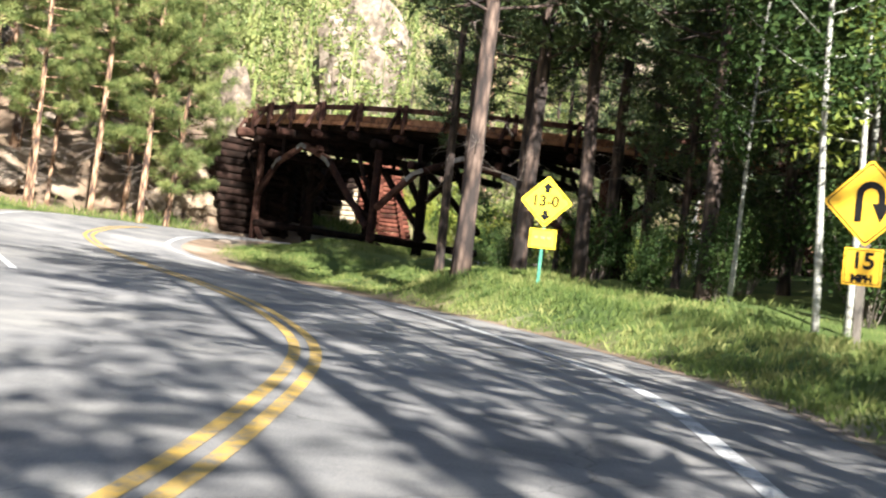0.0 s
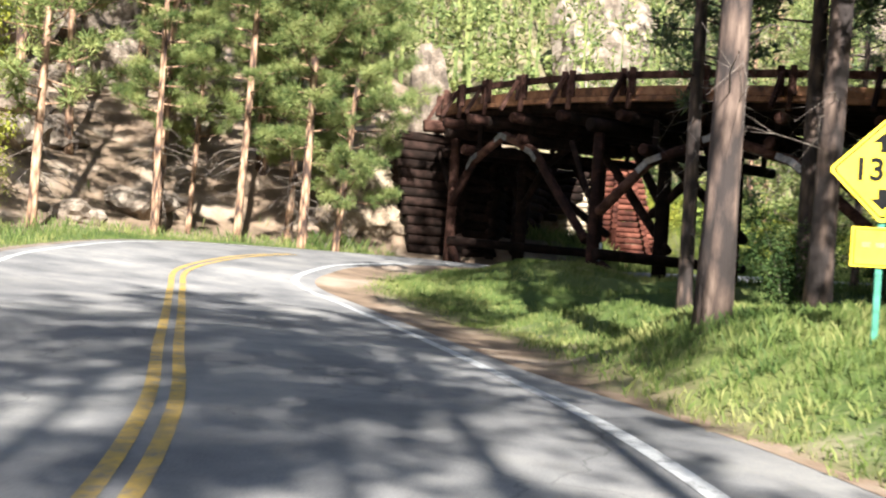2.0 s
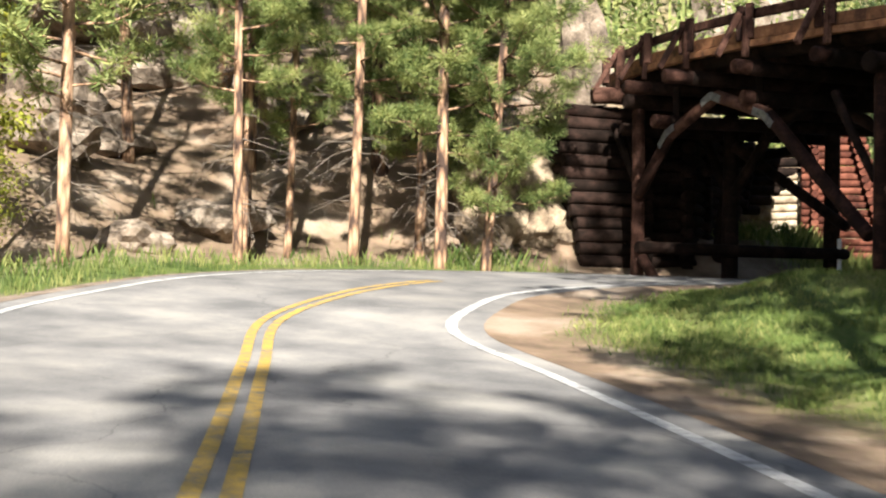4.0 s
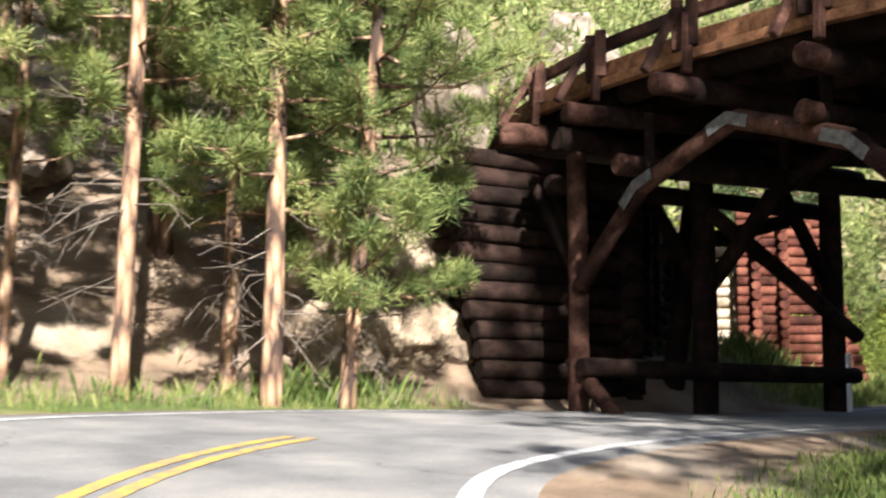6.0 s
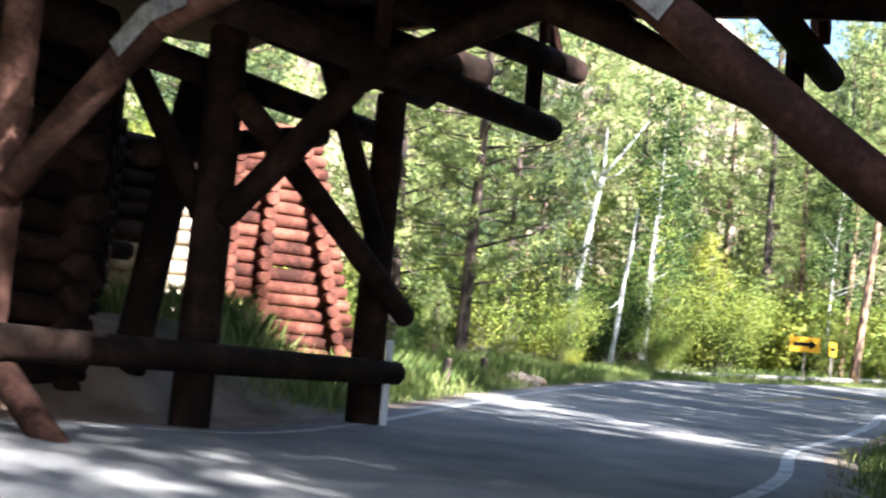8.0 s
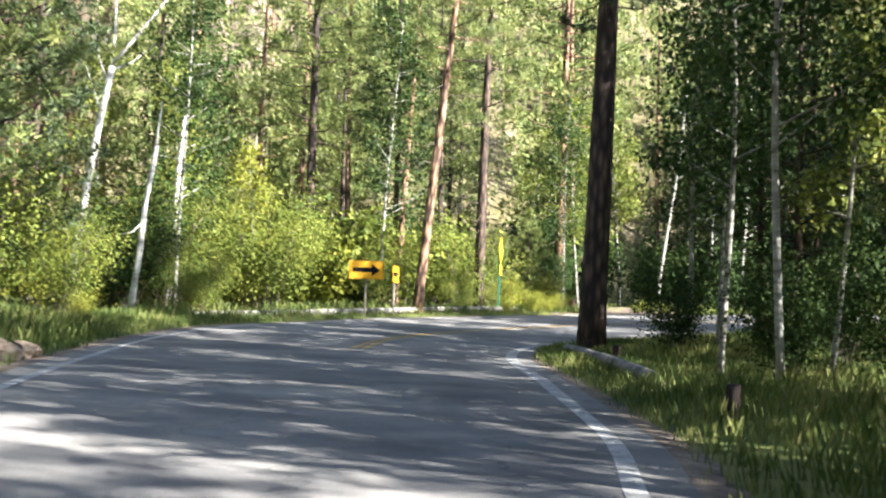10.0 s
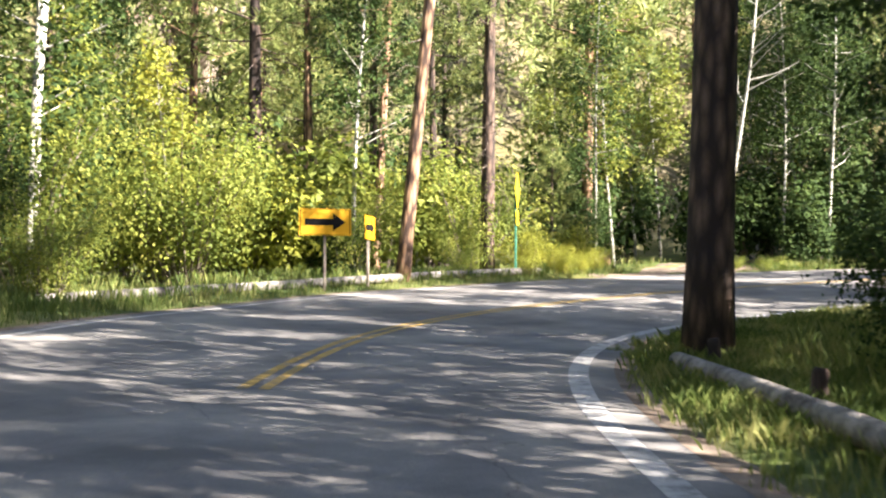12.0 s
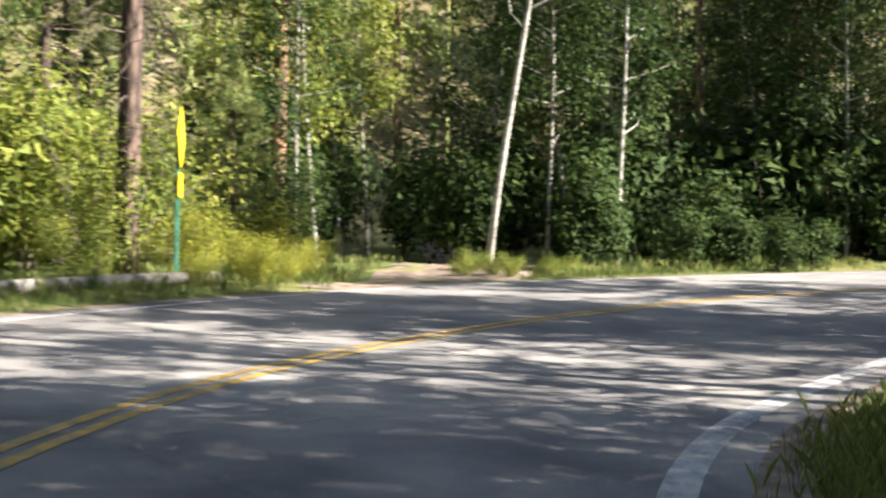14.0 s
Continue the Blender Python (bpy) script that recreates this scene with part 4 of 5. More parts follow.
def pine_template(seed, tall, dbh, crown_base, spread, bark, needle, dead=10, limbs=60, tufts=6, lean=0.0, blade=0.022, tuft=0.5, blades=66, long=0.3, fine=True, high=99.0, name="pine_tree",
                  label="tall ponderosa pine with a rust-brown trunk and an open crown"):
    rg = random.Random(seed)
    ob = thing(name, (0, 0, 0), label, "tree", "pine trees")
    pts, rad = [], []
    sx, sy = rg.uniform(-0.2, 0.2) + lean, rg.uniform(-0.2, 0.2)
    for i in range(15):
        f = i / 14
        pts.append(Vector((sx * math.sin(f * 2.2) + lean * tall * 0.06 * f, sy * math.sin(f * 2.6), -0.4 + (tall + 0.4) * f)))
        rad.append(dbh / 2 * (1.25 if i == 0 else 1.0) * (1 - 0.9 * f ** 1.3) + 0.012)
    LV, LF = tube_data(pts, rad, 11, 0.05, rg)

    def axis_at(h):
        f = (h + 0.4) / (tall + 0.4) * 14
        i = min(13, max(0, int(f)))
        return pts[i].lerp(pts[i + 1], f - i)

    NV, NF, DV, DF = [], [], [], []

    def add(A, B, v, f):
        k = len(A)
        A.extend(v)
        B.extend([tuple(q + k for q in face) for face in f])

    for i in range(limbs):
        f = (i + rg.random()) / limbs
        h = crown_base + (tall - crown_base) * f
        prof = (0.55 + 0.45 * math.sin(min(1, f * 2.2) * 1.57)) * (1 - f) ** 0.62 + 0.07
        L = spread * prof * rg.uniform(0.55, 1.15)
        a = i * 2.4 + rg.uniform(-0.5, 0.5)
        d = Vector((math.cos(a), math.sin(a), rg.uniform(-0.12, 0.35) + 0.3 * f))
        base = axis_at(h)
        mid = base + d * L * 0.5 + Vector((0, 0, -0.05 * L))
        tip = base + d * L + Vector((0, 0, 0.10 * L))
        v, fc = tube_data([base, mid, tip], [0.02 + 0.008 * L, 0.012 + 0.004 * L, 0.005], 4, cap=False)
        add(LV, LF, v, fc)
        n = max(1, round(tufts * L / spread))
        side = Vector((-d.y, d.x, 0))
        for k in range(n):
            q = 0.42 + 0.6 * (k + rg.random()) / n
            c = (base.lerp(mid, q * 2) if q < 0.5 else mid.lerp(tip, q * 2 - 1))
            sway = rg.uniform(-0.3, 0.3) * L * q
            end = c + side * sway + Vector((0, 0, rg.uniform(0.0, 0.16) * L))
            if abs(sway) > 0.25 and fine:
                v, fc = tube_data([c - d * 0.2 * L, end], [0.012, 0.005], 3, cap=False)
                add(LV, LF, v, fc)
            if end.z > high:
                clump(NV, NF, end, tuft * rg.uniform(0.75, 1.25), blades // 4, long, blade * 2.6, rg)
            else:
                clump(NV, NF, end, tuft * rg.uniform(0.75, 1.25), blades, long, blade, rg)
    for i in range(dead):
        h = crown_base * rg.uniform(0.35, 1.1)
        a = rg.uniform(0, 6.28)
        L = rg.uniform(0.4, 1.4)
        base = axis_at(h)
        d = Vector((math.cos(a), math.sin(a), rg.uniform(-0.55, 0.3)))
        bend = base + d * L * 0.55 + Vector((0, 0, rg.uniform(-0.15, 0.05)))
        tip = base + d * L + Vector((rg.uniform(-0.2, 0.2), rg.uniform(-0.2, 0.2), rg.uniform(-0.5, 0.05)))
        v, fc = tube_data([base, bend, tip], [0.011, 0.007, 0.0025], 4, cap=False)
        add(DV, DF, v, fc)
        for _ in range(3):
            t2 = bend + (tip - bend) * rg.random() + Vector((rg.gauss(0, 0.25), rg.gauss(0, 0.25), rg.gauss(-0.2, 0.2)))
            v, fc = tube_data([bend.lerp(tip, rg.random()), t2], [0.005, 0.002], 3, cap=False)
            add(DV, DF, v, fc)
    mesh_object("trunk", LV, LF, bark, ob, smooth=True)
    tagged(mesh_object("crown", NV, NF, needle, ob, "clumped green needles"), kind="stuff")
    if dead:
        tagged(mesh_object("deadwood", DV, DF, TWIG, ob, "bare grey dead branches"), kind="stuff")
    return ob


def leaf_cloud(V, F, centres, radius, count, size, rg, flat=0.8):
    for _ in range(count):
        c = centres[rg.randrange(len(centres))]
        d = Vector((rg.gauss(0, 1), rg.gauss(0, 1), rg.gauss(0, flat)))
        p = c + d * radius * 0.36
        n = (Vector((rg.gauss(0, 0.38), rg.gauss(0, 0.38), rg.gauss(0.65, 0.35))) + d * 0.6).normalized()
        a = n.cross(Vector((rg.gauss(0, 1), rg.gauss(0, 1), rg.gauss(0, 1)))).normalized() * size * rg.uniform(0.6, 1.2)
        b = n.cross(a).normalized() * a.length * 0.62
        k = len(V)
        V.extend((p - a * 0.7 - b, p - a * 0.5 + b, p + a * 1.2))
        F.append((k, k + 1, k + 2))


def bush_template(seed, tall, wide, leaf, count=3200, size=0.095, name="bush", label="leafy green undergrowth bush"):
    rg = random.Random(seed)
    ob = thing(name, (0, 0, 0), label, "bush", "undergrowth bushes")
    SV, SF, LV, LF, ends = [], [], [], [], []
    for i in range(11):
        a = rg.uniform(0, 6.28)
        r = wide * rg.uniform(0.1, 0.5)
        tip = Vector((math.cos(a) * r, math.sin(a) * r, tall * rg.uniform(0.45, 1.0)))
        mid = tip * 0.5 + Vector((rg.gauss(0, 0.1), rg.gauss(0, 0.1), 0.1))
        v, f = tube_data([Vector((tip.x * 0.1, tip.y * 0.1, -0.15)), mid, tip], [0.02, 0.013, 0.005], 4, cap=False)
        k = len(SV)
        SV.extend(v)
        SF.extend([tuple(q + k for q in face) for face in f])
        ends += [mid * 0.8, mid, mid.lerp(tip, 0.5), tip, tip.lerp(mid, 0.25)]
    leaf_cloud(LV, LF, ends, wide * 0.3, count, size, rg)
    tagged(mesh_object("brushwood", SV, SF, TWIG, ob), kind="stuff")
    tagged(mesh_object("foliage", LV, LF, leaf, ob, "small green leaves"), kind="stuff")
    return ob


def aspen_template(seed, tall, dbh, leaf, crown_base, spread, count=3400, bare=False, lean=0.0, size=0.085,
                   label="slender white-barked aspen with fluttering leaves"):
    rg = random.Random(seed)
    ob = thing("aspen_tree", (0, 0, 0), label, "tree", "aspen trees")
    pts, rad = [], []
    for i in range(10):
        f = i / 9
        pts.append(Vector((lean * tall * f + 0.12 * math.sin(f * 5 + seed), 0.1 * math.sin(f * 4 + seed * 2), -0.3 + (tall + 0.3) * f)))
        rad.append(dbh / 2 * (1 - 0.85 * f) + 0.008)
    BV_, BF_ = tube_data(pts, rad, 8, 0.04, rg)
    LV, LF, ends = [], [], []
    for i in range(22 if not bare else 16):
        f = (i + rg.random()) / (22 if not bare else 16)
        h = crown_base + (tall - crown_base) * f
        j = (h + 0.3) / (tall + 0.3) * 9
        base = pts[min(8, int(j))].lerp(pts[min(9, int(j) + 1)], j - int(j))
        a = rg.uniform(0, 6.28)
        L = spread * rg.uniform(0.5, 1.0) * (1 - 0.55 * f)
        tip = base + Vector((math.cos(a) * L, math.sin(a) * L, L * rg.uniform(0.2, 0.9)))
        mid = base.lerp(tip, 0.5) + Vector((rg.gauss(0, 0.06), rg.gauss(0, 0.06), -0.05))
        v, f2 = tube_data([base, mid, tip], [0.026, 0.014, 0.004], 4, cap=False)
        k = len(BV_)
        BV_.extend(v)
        BF_.extend([tuple(q + k for q in face) for face in f2])
        ends += [mid, tip, mid.lerp(tip, 0.5)]
    mesh_object("trunk", BV_, BF_, BARK_ASPEN, ob, smooth=True)
    if not bare:
        leaf_cloud(LV, LF, ends, spread * 0.55, count, size, rg)
        tagged(mesh_object("foliage", LV, LF, leaf, ob, "small round leaves"), kind="stuff")
    return ob


def place(ob, x, y, scale=1.0, turn=0.0, tip=0.0, way=0.0, z=None, first=None):
    """Stand a copy (or, the first time, the template itself) on the ground."""
    gz = ground_z(x, y) if z is None else z
    m = Matrix.Translation((x, y, gz - 0.05)) @ pose(0, 0, 0, 0, 0, way) @ pose(0, 0, 0, tip, 0, 0) @ pose(0, 0, 0, 0, 0, turn - way) @ Matrix.Scale(scale, 4)
    if ob.name not in USED:
        USED.add(ob.name)
        ob.matrix_basis = m
        return ob
    return copy_thing(ob, m)


USED = set()
rt = random.Random(12)
NEAR = dict(blade=0.0085, tuft=0.25, blades=150, long=0.165, high=8.5)
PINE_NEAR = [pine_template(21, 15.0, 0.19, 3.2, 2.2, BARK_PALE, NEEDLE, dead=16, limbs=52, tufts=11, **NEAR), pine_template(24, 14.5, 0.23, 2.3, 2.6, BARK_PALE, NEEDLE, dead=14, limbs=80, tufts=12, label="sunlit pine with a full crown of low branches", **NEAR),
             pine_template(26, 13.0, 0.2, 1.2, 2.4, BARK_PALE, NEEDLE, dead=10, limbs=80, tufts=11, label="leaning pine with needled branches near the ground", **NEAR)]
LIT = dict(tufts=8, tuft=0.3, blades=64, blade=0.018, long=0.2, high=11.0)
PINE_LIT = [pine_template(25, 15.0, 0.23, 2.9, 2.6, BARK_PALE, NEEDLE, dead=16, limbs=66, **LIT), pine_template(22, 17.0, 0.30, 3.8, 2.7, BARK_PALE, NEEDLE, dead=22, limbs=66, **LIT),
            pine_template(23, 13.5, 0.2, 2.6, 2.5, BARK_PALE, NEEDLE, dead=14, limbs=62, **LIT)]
FULL = dict(tufts=7, tuft=0.36, blades=46, blade=0.028, long=0.25)
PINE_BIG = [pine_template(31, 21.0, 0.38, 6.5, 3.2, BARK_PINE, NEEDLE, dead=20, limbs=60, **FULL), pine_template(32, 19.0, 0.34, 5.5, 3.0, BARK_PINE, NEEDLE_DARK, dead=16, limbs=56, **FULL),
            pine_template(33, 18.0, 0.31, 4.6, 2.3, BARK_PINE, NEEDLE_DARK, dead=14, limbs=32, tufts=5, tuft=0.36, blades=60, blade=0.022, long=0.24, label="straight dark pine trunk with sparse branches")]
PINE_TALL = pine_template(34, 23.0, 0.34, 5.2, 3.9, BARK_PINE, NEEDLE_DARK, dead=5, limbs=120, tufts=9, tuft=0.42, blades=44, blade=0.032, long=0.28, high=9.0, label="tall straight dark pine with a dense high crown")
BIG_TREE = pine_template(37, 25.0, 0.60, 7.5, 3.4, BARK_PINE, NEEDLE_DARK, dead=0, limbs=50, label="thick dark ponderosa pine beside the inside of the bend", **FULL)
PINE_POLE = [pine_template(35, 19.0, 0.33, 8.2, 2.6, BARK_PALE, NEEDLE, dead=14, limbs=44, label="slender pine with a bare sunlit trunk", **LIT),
             pine_template(36, 18.0, 0.40, 6.8, 2.8, BARK_PINE, NEEDLE, dead=64, limbs=44, label="pine trunk bristling with dead grey branches", **LIT)]
YOUNG = dict(tufts=8, tuft=0.32, blades=46, blade=0.026, long=0.22)
PINE_BUSHY = [pine_template(41, 9.0, 0.22, 0.9, 2.4, BARK_PINE, NEEDLE, dead=4, limbs=60, name="young_pine", label="bushy young pine with branches near the ground", **YOUNG),
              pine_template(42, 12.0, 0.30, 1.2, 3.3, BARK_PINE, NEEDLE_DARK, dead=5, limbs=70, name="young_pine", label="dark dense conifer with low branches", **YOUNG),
              pine_template(43, 13.0, 0.34, 1.6, 4.0, BARK_PINE, NEEDLE, dead=12, limbs=64, name="young_pine", label="broad open-grown pine with clumped green needles", **YOUNG)]
MID = dict(limbs=40, tufts=5, blade=0.055, tuft=0.46, blades=19, long=0.34, fine=False)
PINE_MID = [pine_template(71, 14.0, 0.26, 3.5, 2.7, BARK_PINE, NEEDLE, dead=8, **MID), pine_template(72, 17.0, 0.3, 4.5, 2.9, BARK_PALE, NEEDLE, dead=8, **MID),
            pine_template(73, 12.0, 0.24, 2.0, 2.8, BARK_PINE, NEEDLE_DARK, dead=6, **MID)]
COARSE = dict(limbs=36, tufts=4, blade=0.085, tuft=0.65, blades=14, long=0.5, fine=False)
PINE_HIGH = pine_template(74, 25.0, 0.32, 15.0, 3.6, BARK_PINE, NEEDLE, dead=0, limbs=40, tufts=6, blade=0.085, tuft=0.5, blades=14, long=0.45, fine=False)
PINE_SHADE = [pine_template(75, 14.0, 0.26, 3.5, 2.7, BARK_PINE, NEEDLE, dead=0, **COARSE), pine_template(76, 17.0, 0.3, 4.5, 2.9, BARK_PALE, NEEDLE, dead=0, **COARSE), pine_template(77, 12.0, 0.24, 2.0, 2.8, BARK_PINE, NEEDLE_DARK, dead=0, **COARSE)]
FINE = dict(limbs=44, tufts=5, blade=0.034, tuft=0.4, blades=30, long=0.26, fine=False)
PINE_FINE = [pine_template(78, 14.0, 0.26, 3.0, 2.7, BARK_PINE, NEEDLE, dead=8, **FINE), pine_template(79, 16.5, 0.28, 3.8, 2.9, BARK_PALE, NEEDLE, dead=8, **FINE)]
BUSHES = [bush_template(51, 2.6, 2.6, LEAF, 6600, 0.036), bush_template(52, 1.8, 2.4, LEAF_YEL, 5200, 0.035), bush_template(53, 3.4, 3.0, LEAF_SHADE, 5200, 0.06), bush_template(54, 1.3, 1.8, LEAF, 3600, 0.034)]
BUSH_FAR = [bush_template(55, 2.8, 2.8, LEAF, 1700, 0.1), bush_template(56, 3.0, 3.0, LEAF_SHADE, 1900, 0.105), bush_template(57, 2.2, 2.6, LEAF_YEL, 1500, 0.09)]
ASPENS = [aspen_template(61, 9.5, 0.12, LEAF, 3.2, 1.7), aspen_template(62, 11.0, 0.13, LEAF_SHADE, 3.5, 2.0, 4200), aspen_template(63, 8.0, 0.10, LEAF_YEL, 2.5, 1.5, 3000)]
ASPEN_BENT = aspen_template(67, 9.5, 0.17, LEAF, 5.0, 2.0, bare=True, lean=0.11, label="thin leaning aspen with a bare side branch")

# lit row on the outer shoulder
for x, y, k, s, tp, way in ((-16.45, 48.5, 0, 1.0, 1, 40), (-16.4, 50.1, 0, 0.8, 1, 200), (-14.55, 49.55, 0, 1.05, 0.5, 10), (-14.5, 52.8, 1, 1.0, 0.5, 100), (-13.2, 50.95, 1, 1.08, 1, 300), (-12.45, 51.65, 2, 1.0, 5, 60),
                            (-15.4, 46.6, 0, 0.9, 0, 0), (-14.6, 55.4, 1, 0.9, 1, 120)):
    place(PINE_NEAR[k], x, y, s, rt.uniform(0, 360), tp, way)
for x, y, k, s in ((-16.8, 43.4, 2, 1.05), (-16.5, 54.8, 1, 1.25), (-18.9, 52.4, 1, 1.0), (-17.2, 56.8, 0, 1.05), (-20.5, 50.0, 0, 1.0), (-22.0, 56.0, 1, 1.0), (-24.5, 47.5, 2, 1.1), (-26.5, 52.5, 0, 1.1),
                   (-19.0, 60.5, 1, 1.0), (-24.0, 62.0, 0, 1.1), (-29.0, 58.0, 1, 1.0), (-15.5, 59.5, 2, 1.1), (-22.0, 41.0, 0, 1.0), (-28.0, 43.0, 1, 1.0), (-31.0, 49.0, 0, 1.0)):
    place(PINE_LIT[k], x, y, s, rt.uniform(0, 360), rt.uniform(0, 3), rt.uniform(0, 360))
for x, y, s in ((-17.3, 55.9, 0.45), (-18.6, 53.4, 0.4)):
    place(PINE_BUSHY[0], x, y, s, rt.uniform(0, 360))
for x, y, k, s in ((-17.6, 42.2, 2, 0.75), (-18.6, 41.6, 2, 0.8), (-16.9, 41.2, 2, 0.6)):
    place(ASPENS[k], x, y, s, rt.uniform(0, 360), rt.uniform(0, 4), rt.uniform(0, 360))
place(BUSHES[1], -17.4, 41.6, 1.0, 20)
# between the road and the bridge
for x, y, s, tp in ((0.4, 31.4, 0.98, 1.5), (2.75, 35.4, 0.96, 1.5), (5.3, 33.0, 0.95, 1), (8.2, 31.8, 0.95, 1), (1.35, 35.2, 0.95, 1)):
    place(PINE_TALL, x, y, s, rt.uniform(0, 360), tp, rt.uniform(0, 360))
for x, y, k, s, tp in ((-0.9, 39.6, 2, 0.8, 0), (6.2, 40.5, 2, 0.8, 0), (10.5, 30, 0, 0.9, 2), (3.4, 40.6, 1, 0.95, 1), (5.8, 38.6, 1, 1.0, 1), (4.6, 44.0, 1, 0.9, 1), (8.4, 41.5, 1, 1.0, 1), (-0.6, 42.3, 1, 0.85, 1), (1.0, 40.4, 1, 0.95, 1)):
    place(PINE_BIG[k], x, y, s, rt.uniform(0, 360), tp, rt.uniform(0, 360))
# dark-needled conifers carry part of the shade of these woods in their colour
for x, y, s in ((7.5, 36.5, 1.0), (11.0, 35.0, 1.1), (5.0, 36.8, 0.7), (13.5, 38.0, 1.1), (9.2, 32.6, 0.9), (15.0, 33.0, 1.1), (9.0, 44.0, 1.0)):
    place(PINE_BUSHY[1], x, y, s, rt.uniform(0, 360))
# woods on the inner side of the first straight
for x, y, s in ((7.3, 6.4, 0.8), (10.8, -1.6, 0.9), (8.4, -3.6, 0.9), (12.5, 6.5, 0.75), (7.7, 10.0, 0.62)):
    place(PINE_SHADE[1], x, y, s * 1.2, rt.uniform(0, 360), rt.uniform(0, 1.5), rt.uniform(0, 360))
for x, y, s in ((14.5, 24.5, 0.9), (17.0, 21.0, 1.0), (19.0, 26.0, 1.1), (22.0, 19.5, 1.1), (17.5, 29.5, 1.0), (22.5, 24.0, 1.0), (12.7, 21.6, 0.9), (16.2, 15.0, 0.9), (14.0, 17.8, 0.85)):
    place(PINE_SHADE[0], x, y, s, (x * 31) % 360)
for x, y, s in ((9.0, 19.7, 0.5), (7.4, 16.0, 0.85), (8.6, 12.8, 0.8), (9.6, 16.8, 0.65), (7.2, 12.2, 0.5)):
    place(PINE_SHADE[2], x, y, s, (x * 97) % 360)
for x, y, s in ((6.1, 4.2, 0.98), (6.6, 9.8, 0.84), (6.0, 13.4, 0.78), (8.2, 1.5, 1.0)):
    place(PINE_HIGH, x, y, s, (x * 67) % 360)
for i in range(60):
    x, y = rt.uniform(7.5, 30), rt.uniform(-28, 20)
    if (x < 11 and y > -6) or y > 9 or x - 9 < (3 - y) * 0.25:
        continue
    place(PINE_SHADE[i % 3], x, y, rt.uniform(0.85, 1.2), rt.uniform(0, 360), rt.uniform(0, 2), rt.uniform(0, 360))
# aspens and undergrowth right of the first straight
for x, y, k, s in ((6.2, 26.2, 1, 0.9), (6.9, 26.9, 0, 0.95), (8.6, 29.0, 1, 1.0), (13.0, 31.5, 1, 1.0), (11.0, 30.0, 2, 0.9), (16.5, 28.0, 1, 1.0), (5.4, 30.2, 1, 0.8)):
    place(ASPENS[k], x, y, s, rt.uniform(0, 360), rt.uniform(0, 4), rt.uniform(0, 360))
# bushes here use the leaf colour with shade put in
for x, y, k, s in ((7.5, 28.0, 2, 0.8), (9.0, 31.0, 2, 1.0), (4.0, 31.8, 2, 0.6), (5.5, 33.0, 2, 0.8), (1.0, 36.0, 2, 0.55), (3.2, 37.0, 2, 0.8), (6.5, 36, 2, 1.0), (8.5, 34, 2, 1.0), (12, 31, 2, 1.1), (13, 32, 2, 1.2)):
    place(BUSHES[k], x, y, s, rt.uniform(0, 360))
# outer side after the bridge
for x, y, k, s in ((28.0, 103.0, 0, 0.9), (26.0, 96.0, 1, 0.9), (32.5, 101.0, 0, 0.9), (12.0, 100.0, 1, 1.0), (6.0, 96.0, 0, 0.9), (18.0, 108.0, 0, 1.0), (36.0, 104.0, 1, 0.9)):
    place(PINE_BIG[k], x, y, s, rt.uniform(0, 360), rt.uniform(0, 2), rt.uniform(0, 360))
place(PINE_POLE[0], 22.1, 89.2, 1.05, 30, 6, 47)
place(PINE_POLE[1], 27.6, 92.3, 1.05, 80, 1.5, 47)
place(PINE_BIG[0], 21.8, 96.1, 1.15, 10, 0.5, 0)
place(PINE_POLE[0], 25.0, 97.9, 0.8, 90, 1, 200)
place(PINE_POLE[0], 24.8, 94.2, 0.75, 150, 3, 60)
place(BIG_TREE, 15.9, 74.35, 1.0, 100, 1.5, 60)
for x, y, s in ((30.6, 92.7, 1.0), (31.5, 95.5, 0.9)):
    place(PINE_BUSHY[0], x, y, s, rt.uniform(0, 360))
for x, y, s, k in ((0.8, 75.8, 1.0, 2), (0.0, 80.0, 1.0, 2), (4.2, 82.5, 1.0, 1), (-3.5, 76.0, 1.0, 0), (-6.0, 82.0, 1.1, 1), (5.2, 87.5, 1.1, 0), (-1.0, 72.0, 0.55, 0)):
    place(PINE_BUSHY[k], x, y, s, rt.uniform(0, 360))


def white_snag(base, top, r, label, limbs=()):
    """A leaning, dead white trunk from the ground to its broken top, with bare limbs."""
    bx, by = base
    rg = random.Random(int(bx * 10))
    gz = ground_z(bx, by)
    t = Vector(top) - Vector((bx, by, gz))
    ob = thing("aspen_snag", (bx, by, gz), label, "tree", "dead aspen trunks")
    pts = [t * f + Vector((0.05 * math.sin(f * 7), 0.05 * math.sin(f * 5 + 1), -0.25 * (f == 0))) for f in (0, 0.15, 0.3, 0.45, 0.6, 0.75, 0.9, 1)]
    v, f = tube_data(pts, [r * (1.1 - 0.4 * i / 7) for i in range(8)], 9, 0.03, rg)
    mesh_object("trunk", v, f, BARK_DEAD, ob, smooth=True)
    for a, b, k in limbs:
        p, q = t * a, Vector(b) - Vector((bx, by, gz))
        m = p.lerp(q, 0.45) + Vector((rg.uniform(-0.1, 0.1), 0, -0.12))
        v, f = tube_data([p, m, q], [k, k * 0.7, k * 0.25], 6, 0.04, rg)
        mesh_object("limb", v, f, BARK_DEAD, ob, smooth=True)


white_snag((9.9, 91.4), (10.56, 90.1, 11.1), 0.14, "white dead aspen with a forked bare crown",
           ((1.0, (12.2, 89.4, 13.6), 0.075), (0.97, (10.6, 90.0, 13.2), 0.07), (0.93, (9.9, 90.1, 12.4), 0.04), (0.98, (11.9, 89.8, 12.0), 0.04), (0.8, (9.8, 90.4, 11.2), 0.03)))
